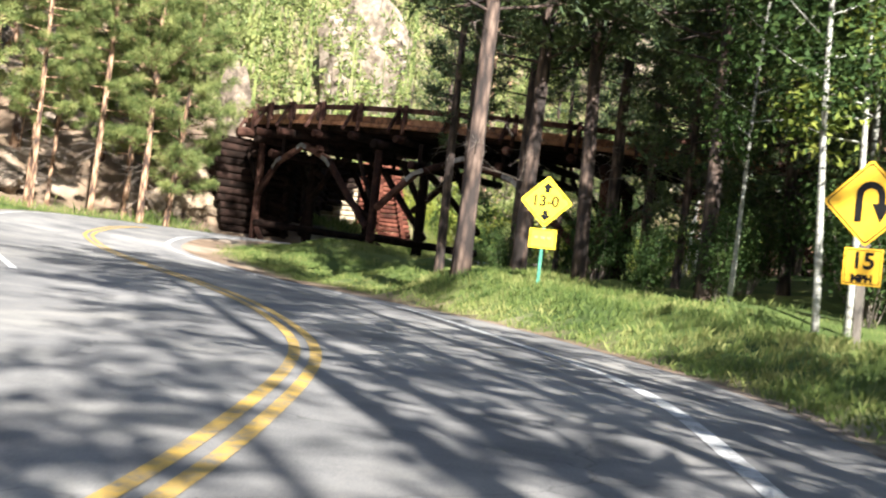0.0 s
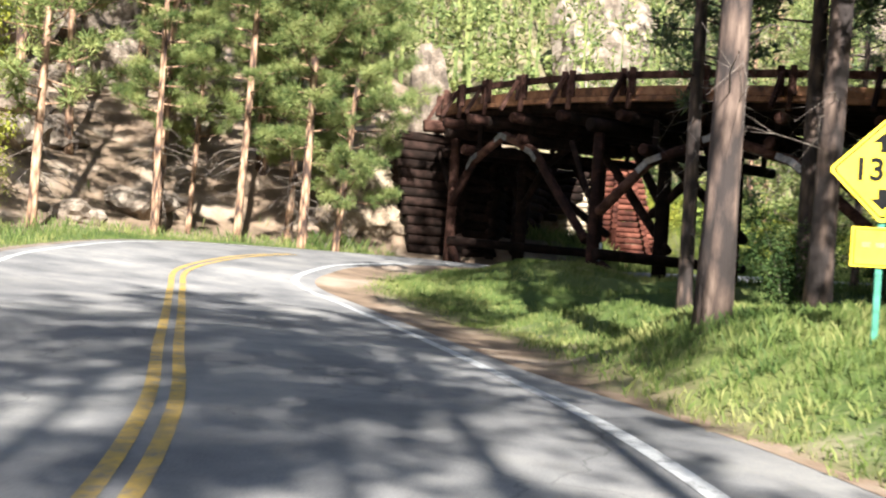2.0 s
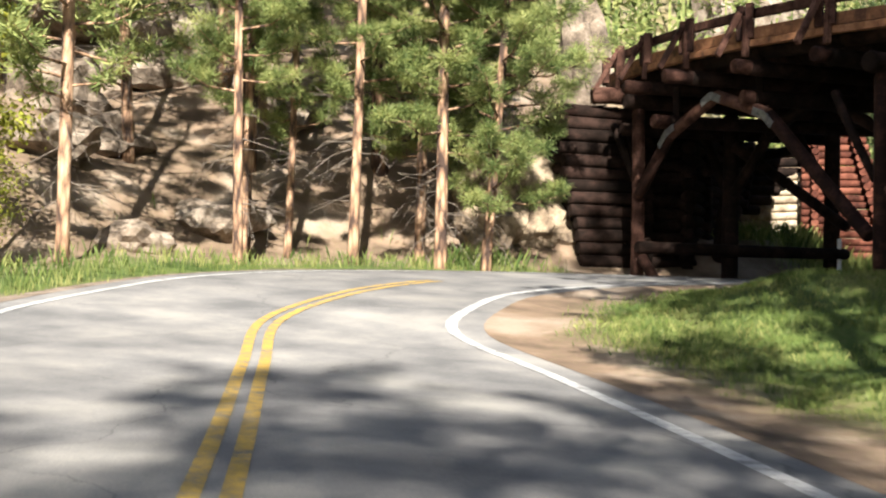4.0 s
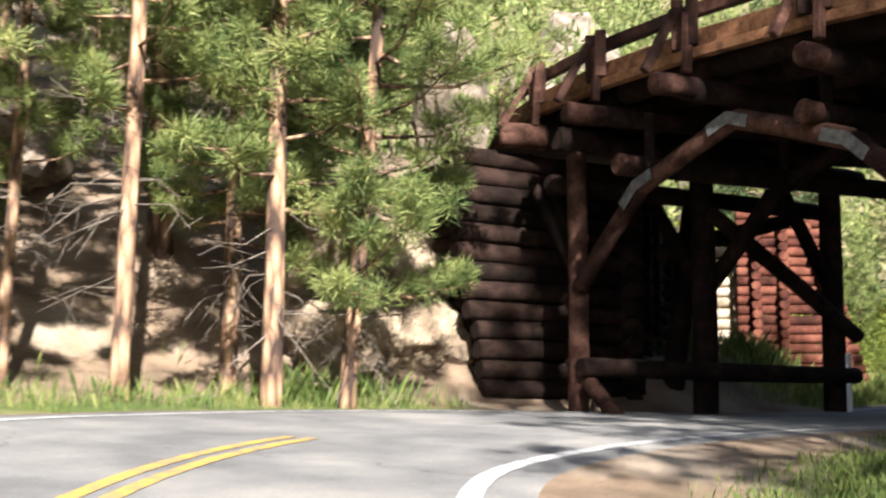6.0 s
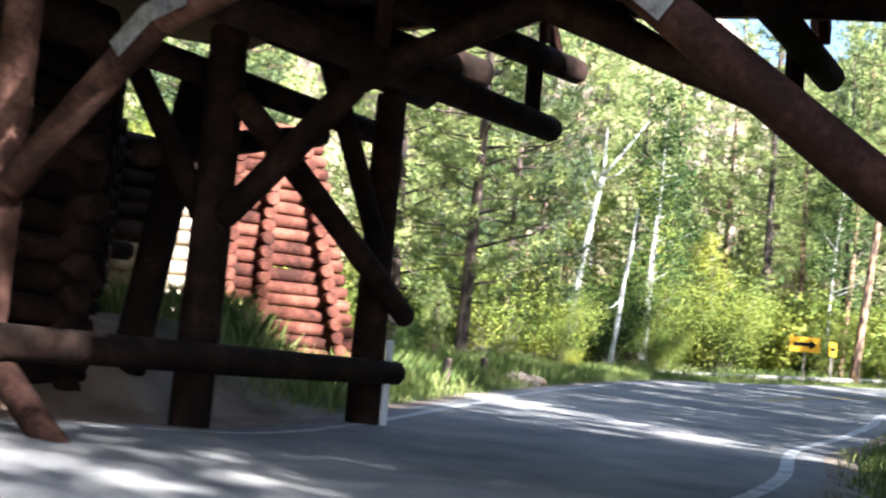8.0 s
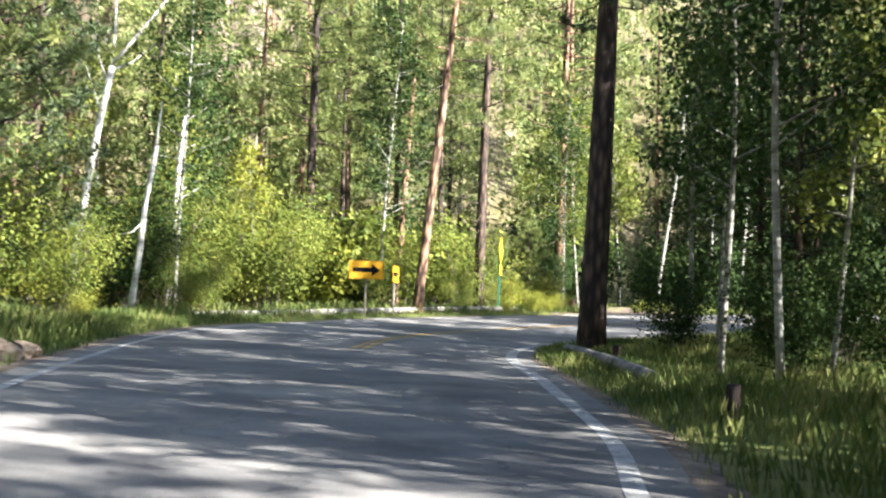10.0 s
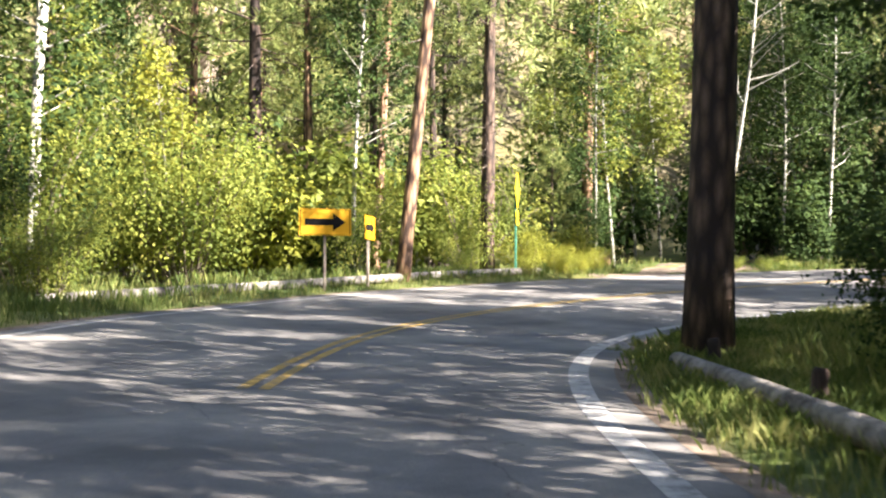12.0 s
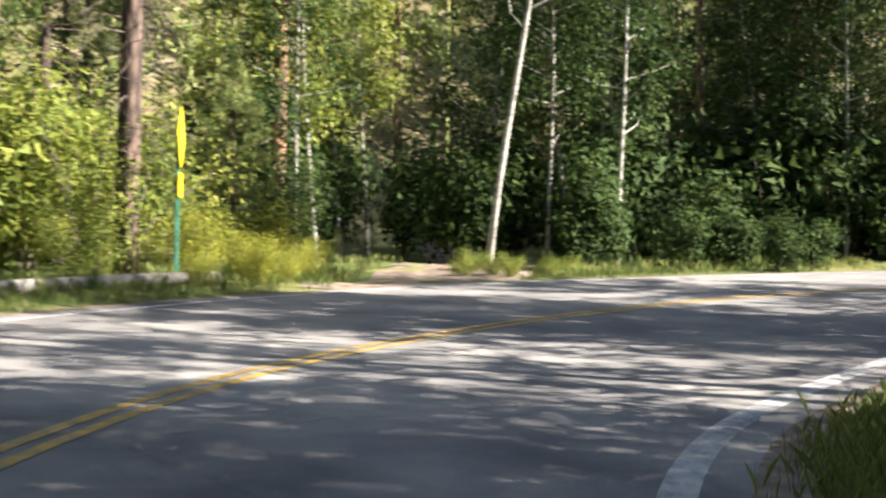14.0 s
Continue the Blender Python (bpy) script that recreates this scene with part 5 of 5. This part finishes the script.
white_snag((10.0, 86.8), (10.6, 86.8, 8.3), 0.095, "slim white leaning aspen trunk among green shrubs", ((0.55, (9.4, 86.6, 5.6), 0.03), (1.0, (10.75, 86.8, 9.6), 0.05)))
white_snag((13.3, 91.2), (13.16, 90.2, 9.9), 0.115, "white broken-off aspen trunk standing in shrubs", ((0.85, (13.6, 90.2, 9.0), 0.03),))
place(ASPENS[2], 15.8, 96.5, 0.9, 40, 5, 20)
place(ASPENS[0], 16.8, 97.5, 1.0, 90, 3, 200)
place(ASPEN_BENT, 35.2, 89.5, 1.05, -61)
place(ASPENS[0], 36.2, 95.4, 1.1, 200, 6, 150)
for i in range(46):
    x, y = rt.uniform(0, 62), rt.uniform(66, 118)
    g = height(np.array([x]), np.array([y]))
    if g[2][0] > 0 and 3.5 < g[3][0] < 30 and not (x < 8 and y < 84):
        place(ASPENS[rt.choice((0, 1, 1, 2))], x, y, rt.uniform(0.8, 1.2), rt.uniform(0, 360), rt.uniform(0, 6), rt.uniform(0, 360))
rb = random.Random(77)
for i in range(520):
    x, y = rb.uniform(-8, 60), rb.uniform(62, 112)
    g = height(np.array([x]), np.array([y]))
    track = abs((y - 88) - (x - 29) * 0.55) < 2.4 and x > 28
    e = g[3][0]
    if g[2][0] < 0 or not 2.6 < e < 17 or track or (x < -3 and y < 66) or math.hypot(x - 9.4, y - 85.6) < 2.4:
        continue
    s = rb.uniform(0.8, 1.4) * (0.55 if e < 4 else 1) * (0.45 if x < 6 and y < 80 else 1)
    if e < 6.5 and x < 34:
        place(BUSHES[rb.choice((0, 0, 1, 3, 2))], x, y, s, rb.uniform(0, 360))
    else:
        # beyond x 32 only the bush with shade put into its leaf colour
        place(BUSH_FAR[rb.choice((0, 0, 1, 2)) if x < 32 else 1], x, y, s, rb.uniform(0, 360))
# low bushes whose dark leaf colour stands in for the shade under the trees
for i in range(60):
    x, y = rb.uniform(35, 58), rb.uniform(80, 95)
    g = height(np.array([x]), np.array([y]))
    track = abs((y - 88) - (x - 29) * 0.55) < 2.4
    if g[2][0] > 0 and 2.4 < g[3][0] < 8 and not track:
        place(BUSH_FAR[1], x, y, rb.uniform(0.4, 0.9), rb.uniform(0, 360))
for i in range(26):
    x, y = rt.uniform(40, 60), rt.uniform(84, 100)
    g = height(np.array([x]), np.array([y]))
    track = abs((y - 88) - (x - 29) * 0.55) < 2.6
    if g[2][0] > 0 and g[3][0] > 3 and not track:
        # lit leaf colour in the sunny corner, shade put into the leaves elsewhere
        place(ASPENS[0 if x < 47 and y > 92 else 1], x, y, rt.uniform(0.9, 1.2), rt.uniform(0, 360), rt.uniform(0, 8), rt.uniform(0, 360))
for i in range(64):
    x, y = rt.uniform(-12, 66), rt.uniform(64, 126)
    g = height(np.array([x]), np.array([y]))
    track = abs((y - 88) - (x - 29) * 0.55) < 3.5 and x > 28
    if g[2][0] > 0 and 9 < g[3][0] < 40 and not track:
        place(rt.choice(PINE_FINE if x < 14 else PINE_MID[:2]), x, y, rt.uniform(0.8, 1.2), rt.uniform(0, 360), rt.uniform(0, 2), rt.uniform(0, 360))
for i in range(52):
    x, y = rt.uniform(46, 74), rt.uniform(64, 104)
    g = height(np.array([x]), np.array([y]))
    if g[2][0] > 0 and g[3][0] > 4 and not (x < 54 and y > 85):
        place(PINE_MID[rt.choice((1, 2, 2))], x, y, rt.uniform(0.8, 1.1), rt.uniform(0, 360), rt.uniform(0, 2), rt.uniform(0, 360))
for i in range(40):
    x, y = rt.uniform(-44, -16), rt.uniform(28, 78)
    g = height(np.array([x]), np.array([y]))
    if g[2][0] > 0 and 9 < g[3][0] < 34:
        pine, spin = (PINE_FINE[rt.choice((0, 1))], rt.uniform(0.8, 1.2)), (rt.uniform(0, 360), rt.uniform(0, 2), rt.uniform(0, 360))
        if i % 2:
            place(pine[0], x, y, pine[1], *spin)
for i in range(68):
    x, y = rt.uniform(6, 44), rt.uniform(44, 76)
    g = height(np.array([x]), np.array([y]))
    if g[2][0] < 0 and g[3][0] > 4.5 and not (x > 25 and y > 68 and not (x > 33 and y < 75)):
        place(rt.choice(PINE_MID), x, y, rt.uniform(0.8, 1.25), rt.uniform(0, 360), rt.uniform(0, 2), rt.uniform(0, 360))
for x, y, s in ((31.5, 73.5, 0.9), (34.0, 72.0, 0.8), (33.0, 69.0, 0.9), (29.0, 74.0, 0.7), (26.5, 72.5, 0.75), (38.5, 72.0, 0.85), (50.5, 76.0, 0.85), (49.5, 80.0, 0.85), (47.0, 84.0, 0.8), (52.5, 73.0, 0.85),
                (53.5, 78.5, 0.9), (55.5, 71.0, 0.9)):
    place(PINE_MID[rt.choice((0, 1))], x, y, s, rt.uniform(0, 360), rt.uniform(0, 2), rt.uniform(0, 360))
for x, y, k, s in ((27.9, 91.0, 1, 0.7), (28.9, 91.6, 1, 0.75), (29.9, 90.8, 3, 0.8), (30.7, 91.9, 1, 0.8), (26.2, 91.6, 0, 0.5), (29.0, 90.4, 3, 0.6)):
    place(BUSHES[k], x, y, s, rt.uniform(0, 360))
for x, y, s in ((19.0, 66.0, 1.0), (21.5, 64.5, 1.1), (23.0, 68.0, 1.0), (17.5, 63.0, 0.9), (22.0, 60.5, 1.0), (25.0, 66.0, 0.9), (28.5, 66.5, 0.95), (40.6, 70.6, 0.95), (41.4, 67.6, 1.0), (12.0, 46.5, 1.1), (11.0, 53.0, 0.8), (7.5, 46.5, 1.0)):
    place(PINE_MID[1], x, y, s, (x * 37 + y * 11) % 360)
for i in range(34):
    x, y = rb.uniform(32.5, 47), rb.uniform(84.0, 92)
    g = height(np.array([x]), np.array([y]))
    if g[2][0] > 0 and 0.9 < g[3][0] < 3.6 and not abs((y - 88) - (x - 29) * 0.55) < 1.5:
        place(BUSH_FAR[1] if i % 3 else BUSHES[3], x, y, rb.uniform(0.22, 0.42) * (1 if i % 3 else 1.4), rb.uniform(0, 360))
for x, y, k, s in ((33.5, 89.1, 3, 0.75), (34.1, 88.7, 3, 0.7), (34.8, 88.7, 3, 0.8), (35.6, 88.4, 3, 0.75), (36.4, 88.5, 3, 0.8), (34.5, 89.4, 3, 0.85), (37.3, 88.6, 3, 0.7),
                   (27.0, 89.7, 1, 0.36), (27.9, 89.4, 1, 0.42), (28.7, 89.5, 1, 0.38), (29.4, 89.8, 1, 0.46), (30.2, 90.2, 1, 0.5), (28.3, 90.0, 1, 0.5)):
    place(BUSHES[k], x, y, s, (x * 97) % 360)
for x, y, s in ((39.6, 93.4, 0.8), (41.2, 93.6, 1.0), (42.6, 95.2, 1.0), (44.0, 94.2, 0.9)):
    place(BUSH_FAR[1], x, y, s, (x * 61) % 360)
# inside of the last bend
# mostly the darker leaf colour that stands in for shade in the woods
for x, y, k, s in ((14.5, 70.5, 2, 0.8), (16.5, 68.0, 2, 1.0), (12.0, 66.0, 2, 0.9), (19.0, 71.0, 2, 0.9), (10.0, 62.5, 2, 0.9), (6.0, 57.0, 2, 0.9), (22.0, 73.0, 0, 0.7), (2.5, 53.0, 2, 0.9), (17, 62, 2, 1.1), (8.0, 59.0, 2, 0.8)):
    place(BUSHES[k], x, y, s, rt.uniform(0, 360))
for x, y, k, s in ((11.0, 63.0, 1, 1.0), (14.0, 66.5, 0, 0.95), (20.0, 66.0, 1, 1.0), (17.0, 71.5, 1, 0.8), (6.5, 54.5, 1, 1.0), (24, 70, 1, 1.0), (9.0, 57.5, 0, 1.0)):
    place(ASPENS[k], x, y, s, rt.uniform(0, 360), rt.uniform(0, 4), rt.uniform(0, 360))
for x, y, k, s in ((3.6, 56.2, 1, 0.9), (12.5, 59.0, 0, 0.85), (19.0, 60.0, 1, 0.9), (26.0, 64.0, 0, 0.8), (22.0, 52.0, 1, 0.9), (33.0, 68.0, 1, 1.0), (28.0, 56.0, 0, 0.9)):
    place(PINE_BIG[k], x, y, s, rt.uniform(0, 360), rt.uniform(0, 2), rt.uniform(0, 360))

# aspens in the leaf colour that carries the shade
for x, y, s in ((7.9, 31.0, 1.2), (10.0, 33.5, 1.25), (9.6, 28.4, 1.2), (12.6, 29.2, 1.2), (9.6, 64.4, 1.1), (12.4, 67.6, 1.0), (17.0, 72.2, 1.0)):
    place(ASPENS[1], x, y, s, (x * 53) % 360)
place(PINE_BIG[2], 1.9, 56.0, 0.9, 120)
for x, y, k, s in ((14.9, 74.75, 3, 0.34), (15.5, 75.6, 3, 0.3), (14.2, 73.9, 3, 0.36), (13.5, 72.5, 3, 0.3), (16.3, 75.9, 3, 0.34)):
    place(BUSHES[k], x, y, s, (x * 71) % 360)

# ---- rocks ----
def rock(x, y, sx, sy, sz, seed, up=0.3, label="pale weathered granite boulder on the slope", turn=None, mat=None):
    bm = bmesh.new()
    bmesh.ops.create_icosphere(bm, subdivisions=3, radius=1.0)
    for v in bm.verts:
        d = v.co.normalized()
        n = noise.noise(d * 1.3 + Vector((seed * 7.1, 0, 0))) * 0.5 + noise.noise(d * 3.1 + Vector((0, seed * 3.3, 0))) * 0.22
        cell = noise.voronoi(d * 1.6 + Vector((seed, seed, 0)))[0][0]
        v.co = d * (0.85 + n + 0.25 * cell)
        v.co.x *= sx
        v.co.y *= sy
        v.co.z *= sz
    me = bpy.data.meshes.new("boulder")
    bm.to_mesh(me)
    bm.free()
    me.materials.append(mat or ROCK)
    ob = new("boulder", me)
    ob.matrix_basis = pose(x, y, ground_z(x, y) + up * sz, 0, 0, seed * 47 % 360 if turn is None else turn)
    return tagged(ob, label, "boulder", "boulders on the slope")


for i, (x, y, a, b, c) in enumerate(((-23.6, 56.4, 2.2, 1.6, 1.3), (-26.0, 60.0, 2.4, 2, 1.8), (-20.8, 47.8, 1.3, 1.0, 0.7), (-18.0, 49.8, 1.0, 0.8, 0.55), (-15.2, 57.2, 1.2, 0.9, 0.6),
                                     (-21.5, 50.4, 1.2, 0.9, 0.6), (-24, 51.5, 1.9, 1.3, 1.1), (-28, 55, 2.4, 1.8, 1.6), (-17.5, 46.4, 0.7, 0.6, 0.4), (-19.4, 55.0, 1.4, 1.0, 0.9),
                                     (0.1, 69.2, 0.32, 0.24, 0.2), (0.7, 69.7, 0.25, 0.2, 0.18))):
    rock(x, y, a, b, c, i + 1)
# rock face beside the abutment
for D, off, a, b, c, up in ((-3.0, -1.75, 1.3, 0.9, 1.75, 0.45), (-2.3, -2.4, 0.8, 0.7, 0.8, 0.3), (-2.2, -1.2, 0.7, 0.6, 0.6, 0.2)):
    p = span(0, D, off, 0)
    rock(p.x, p.y, a, b, c, int(-off * 10), up, "sunlit tan rock face beside the log abutment", 42.9, ROCK_TAN)
CLIFFS = ((-12.9, 60.2, 0.7, 0.7, 1.9, 8.0), (-15, 102, 3.5, 3, 6, 18), (44, 146, 6, 5, 11, 25), (16, 111, 3, 3, 6, 16), (-30, 120, 6, 5, 10, 28), (-46, 92, 6, 6, 9, 26), (-27, 86, 3, 2.5, 4, 18), (5, 122, 4, 3, 9, 24), (33, 123, 2.6, 2.4, 8.5, 17), (29.5, 121, 1.8, 2.0, 5.5, 13))
for i, (x, y, a, b, c, mid) in enumerate(CLIFFS):
    rock(x, y, a, b, c, i + 31, (mid - ground_z(x, y)) / c, "pale granite cliff above the forest")

# ---- far woods ----
rf = np.random.RandomState(7)
FV, FF = [], []
cand = np.r_[np.c_[rf.uniform(-75, 70, 7000), rf.uniform(60, 150, 7000)], np.c_[rf.uniform(-120, 130, 3000), rf.uniform(-30, 260, 3000)]]
hz_, ht_, ho_, he_, ha_ = height(cand[:, 0], cand[:, 1])
rgf = random.Random(9)
taken = set()
count = 0
for (x, y), z, o, e in zip(cand, hz_, ho_, he_):
    cell = (int(x // 3.3), int(y // 3.3))
    bare = any(abs(x - q[0]) < q[2] * 0.9 and -4 < q[1] - y < 10 for q in CLIFFS)
    view = math.degrees(math.atan2(x + 8.0, y - 48.0))
    if abs(view - 31.0) < 3.0 and rf.uniform() < 0.85:
        continue
    if o <= 0 or e < (18 if x < -5 else 20) or count > 1100 or cell in taken or (bare and rf.uniform() < 0.75):
        continue
    taken.add(cell)
    count += 1
    tall = rf.uniform(8, 15)
    wide = tall * rf.uniform(0.17, 0.25)
    k = len(FV)
    FV.extend(((x - 0.12, y, z - 0.5), (x + 0.12, y, z - 0.5), (x, y + 0.15, z - 0.5), (x, y, z + tall)))
    FF.extend(((k, k + 1, k + 3), (k + 1, k + 2, k + 3), (k + 2, k, k + 3)))
    for j in range(25):
        f = rf.uniform(0.12, 1.0)
        a = rf.uniform(0, 6.28)
        r = wide * (1 - f) ** 0.7 * rf.uniform(0.4, 1.1) + 0.1
        c = Vector((x + math.cos(a) * r, y + math.sin(a) * r, z + tall * f))
        clump(FV, FF, c, 0.62, 11, 0.46, 0.085, rgf)
woods = mesh_object("far_woods", FV, FF, NEEDLE)
tagged(woods, "dense pine forest on the far slopes", "forest", kind="stuff")

# ---- grass ----
rgx = np.random.RandomState(5)
n = 170000
s_pick = rgx.randint(0, len(ROAD), n)
near = (ARC[s_pick] > -2) & (ARC[s_pick] < 112)
s_pick = s_pick[near]
side = rgx.choice((-1, 1), len(s_pick))
lat = np.where(side > 0, ROAD[s_pick, 4] + 0.5, ROAD[s_pick, 3] + 0.55) + np.abs(rgx.normal(0, 1, len(s_pick))) * 2.8
gx_, gy_ = ROAD[s_pick, 0] + NOR[s_pick, 0] * side * lat, ROAD[s_pick, 1] + NOR[s_pick, 1] * side * lat
zz, tt, oo, ee, aa = height(gx_, gy_)
on_track = np.zeros(len(zz), bool)
for q in TRACK[::2]:
    on_track |= (gx_ - q[0]) ** 2 + (gy_ - q[1]) ** 2 < 2.9
near_in = (oo < 0) & (ee < np.where(aa < 50, 5.0, 2.6)) & (((aa > 34) & (aa < 50)) | ((aa > 74) & (aa < 94)))
keep = ~on_track & ~near_in & (ee > 0.35) & (rgx.uniform(0, 1, len(zz)) < tt * 1.1) & (zz < 12)
GV, GF = [], []
for x, y, z, e, low in zip(gx_[keep], gy_[keep], zz[keep], ee[keep], (aa[keep] < 50) & (oo[keep] < 0)):
    h = rgx.uniform(0.08, 0.26) * (0.4 + min(1.1, e / 2.2)) * (0.38 if low else 1.0)
    for _ in range(6 if low else 2):
        a, b = rgx.uniform(0, 6.28), rgx.uniform(-0.6, 0.6)
        ca, sa = math.cos(a), math.sin(a)
        w = 0.003 if low else 0.0048
        k = len(GV)
        ox, oy = x + rgx.normal(0, 0.05), y + rgx.normal(0, 0.05)
        lx, ly = math.cos(a + 1.57 + b) * h * 0.35, math.sin(a + 1.57 + b) * h * 0.35
        GV.extend(((ox - ca * w, oy - sa * w, z - 0.03), (ox + ca * w, oy + sa * w, z - 0.03), (ox + lx * 0.4 + ca * w, oy + ly * 0.4 + sa * w, z + h * 0.6), (ox + lx, oy + ly, z + h)))
        GF.extend(((k, k + 1, k + 2, k + 3),))
# finer blades where the road runs close to the inner bank
for s0, s1, amount in ((10, 28, 17000), (34, 50, 32000), (74, 94, 28000)):
    pick = rgx.choice(np.where((ARC > s0) & (ARC < s1))[0], amount)
    lat = ROAD[pick, 3] + 0.75 + np.abs(rgx.normal(0, 1, amount)) * 2.2
    bx, by = ROAD[pick, 0] - NOR[pick, 0] * lat + rgx.normal(0, 0.2, amount), ROAD[pick, 1] - NOR[pick, 1] * lat + rgx.normal(0, 0.2, amount)
    bz, bt, bo, be, ba = height(bx, by)
    for x, y, z, t_, e in zip(bx, by, bz, bt, be):
        if rgx.uniform() > t_ * 1.2 or e < 0.4:
            continue
        h, a = rgx.uniform(0.06, 0.17) * (1.35 if s0 > 70 else 0.6 if s0 == 34 else 1.0), rgx.uniform(0, 6.28)
        ca, sa = math.cos(a) * 0.0028, math.sin(a) * 0.0028
        lx, ly = rgx.normal(0, 0.35) * h, rgx.normal(0, 0.35) * h
        k = len(GV)
        GV.extend(((x - ca, y - sa, z - 0.03), (x + ca, y + sa, z - 0.03), (x + lx * 0.4 + ca, y + ly * 0.4 + sa, z + h * 0.6), (x + lx, y + ly, z + h)))
        GF.append((k, k + 1, k + 2, k + 3))
# tall weeds on the outer verge after the bridge
pick = rgx.choice(np.where((ARC > 46) & (ARC < 76))[0], 15000)
lat = ROAD[pick, 4] + 1.0 + np.abs(rgx.normal(0, 1, 15000)) * 2.2
bx, by = ROAD[pick, 0] + NOR[pick, 0] * lat + rgx.normal(0, 0.25, 15000), ROAD[pick, 1] + NOR[pick, 1] * lat + rgx.normal(0, 0.25, 15000)
bz, bt, bo, be, ba = height(bx, by)
for x, y, z, t_, e in zip(bx, by, bz, bt, be):
    if e < 0.7 or rgx.uniform() > t_:
        continue
    h, a = rgx.uniform(0.22, 0.62) * min(1.0, 0.45 + e * 0.3), rgx.uniform(0, 6.28)
    ca, sa = math.cos(a) * 0.0042, math.sin(a) * 0.0042
    lx, ly = rgx.normal(0, 0.25) * h, rgx.normal(0, 0.25) * h
    k = len(GV)
    GV.extend(((x - ca, y - sa, z - 0.03), (x + ca, y + sa, z - 0.03), (x + lx * 0.4 + ca, y + ly * 0.4 + sa, z + h * 0.6), (x + lx, y + ly, z + h)))
    GF.append((k, k + 1, k + 2, k + 3))
grass = mesh_object("grass", GV, GF, GRASS)
tagged(grass, "tufts of green and straw-coloured roadside grass", "grass", kind="stuff")
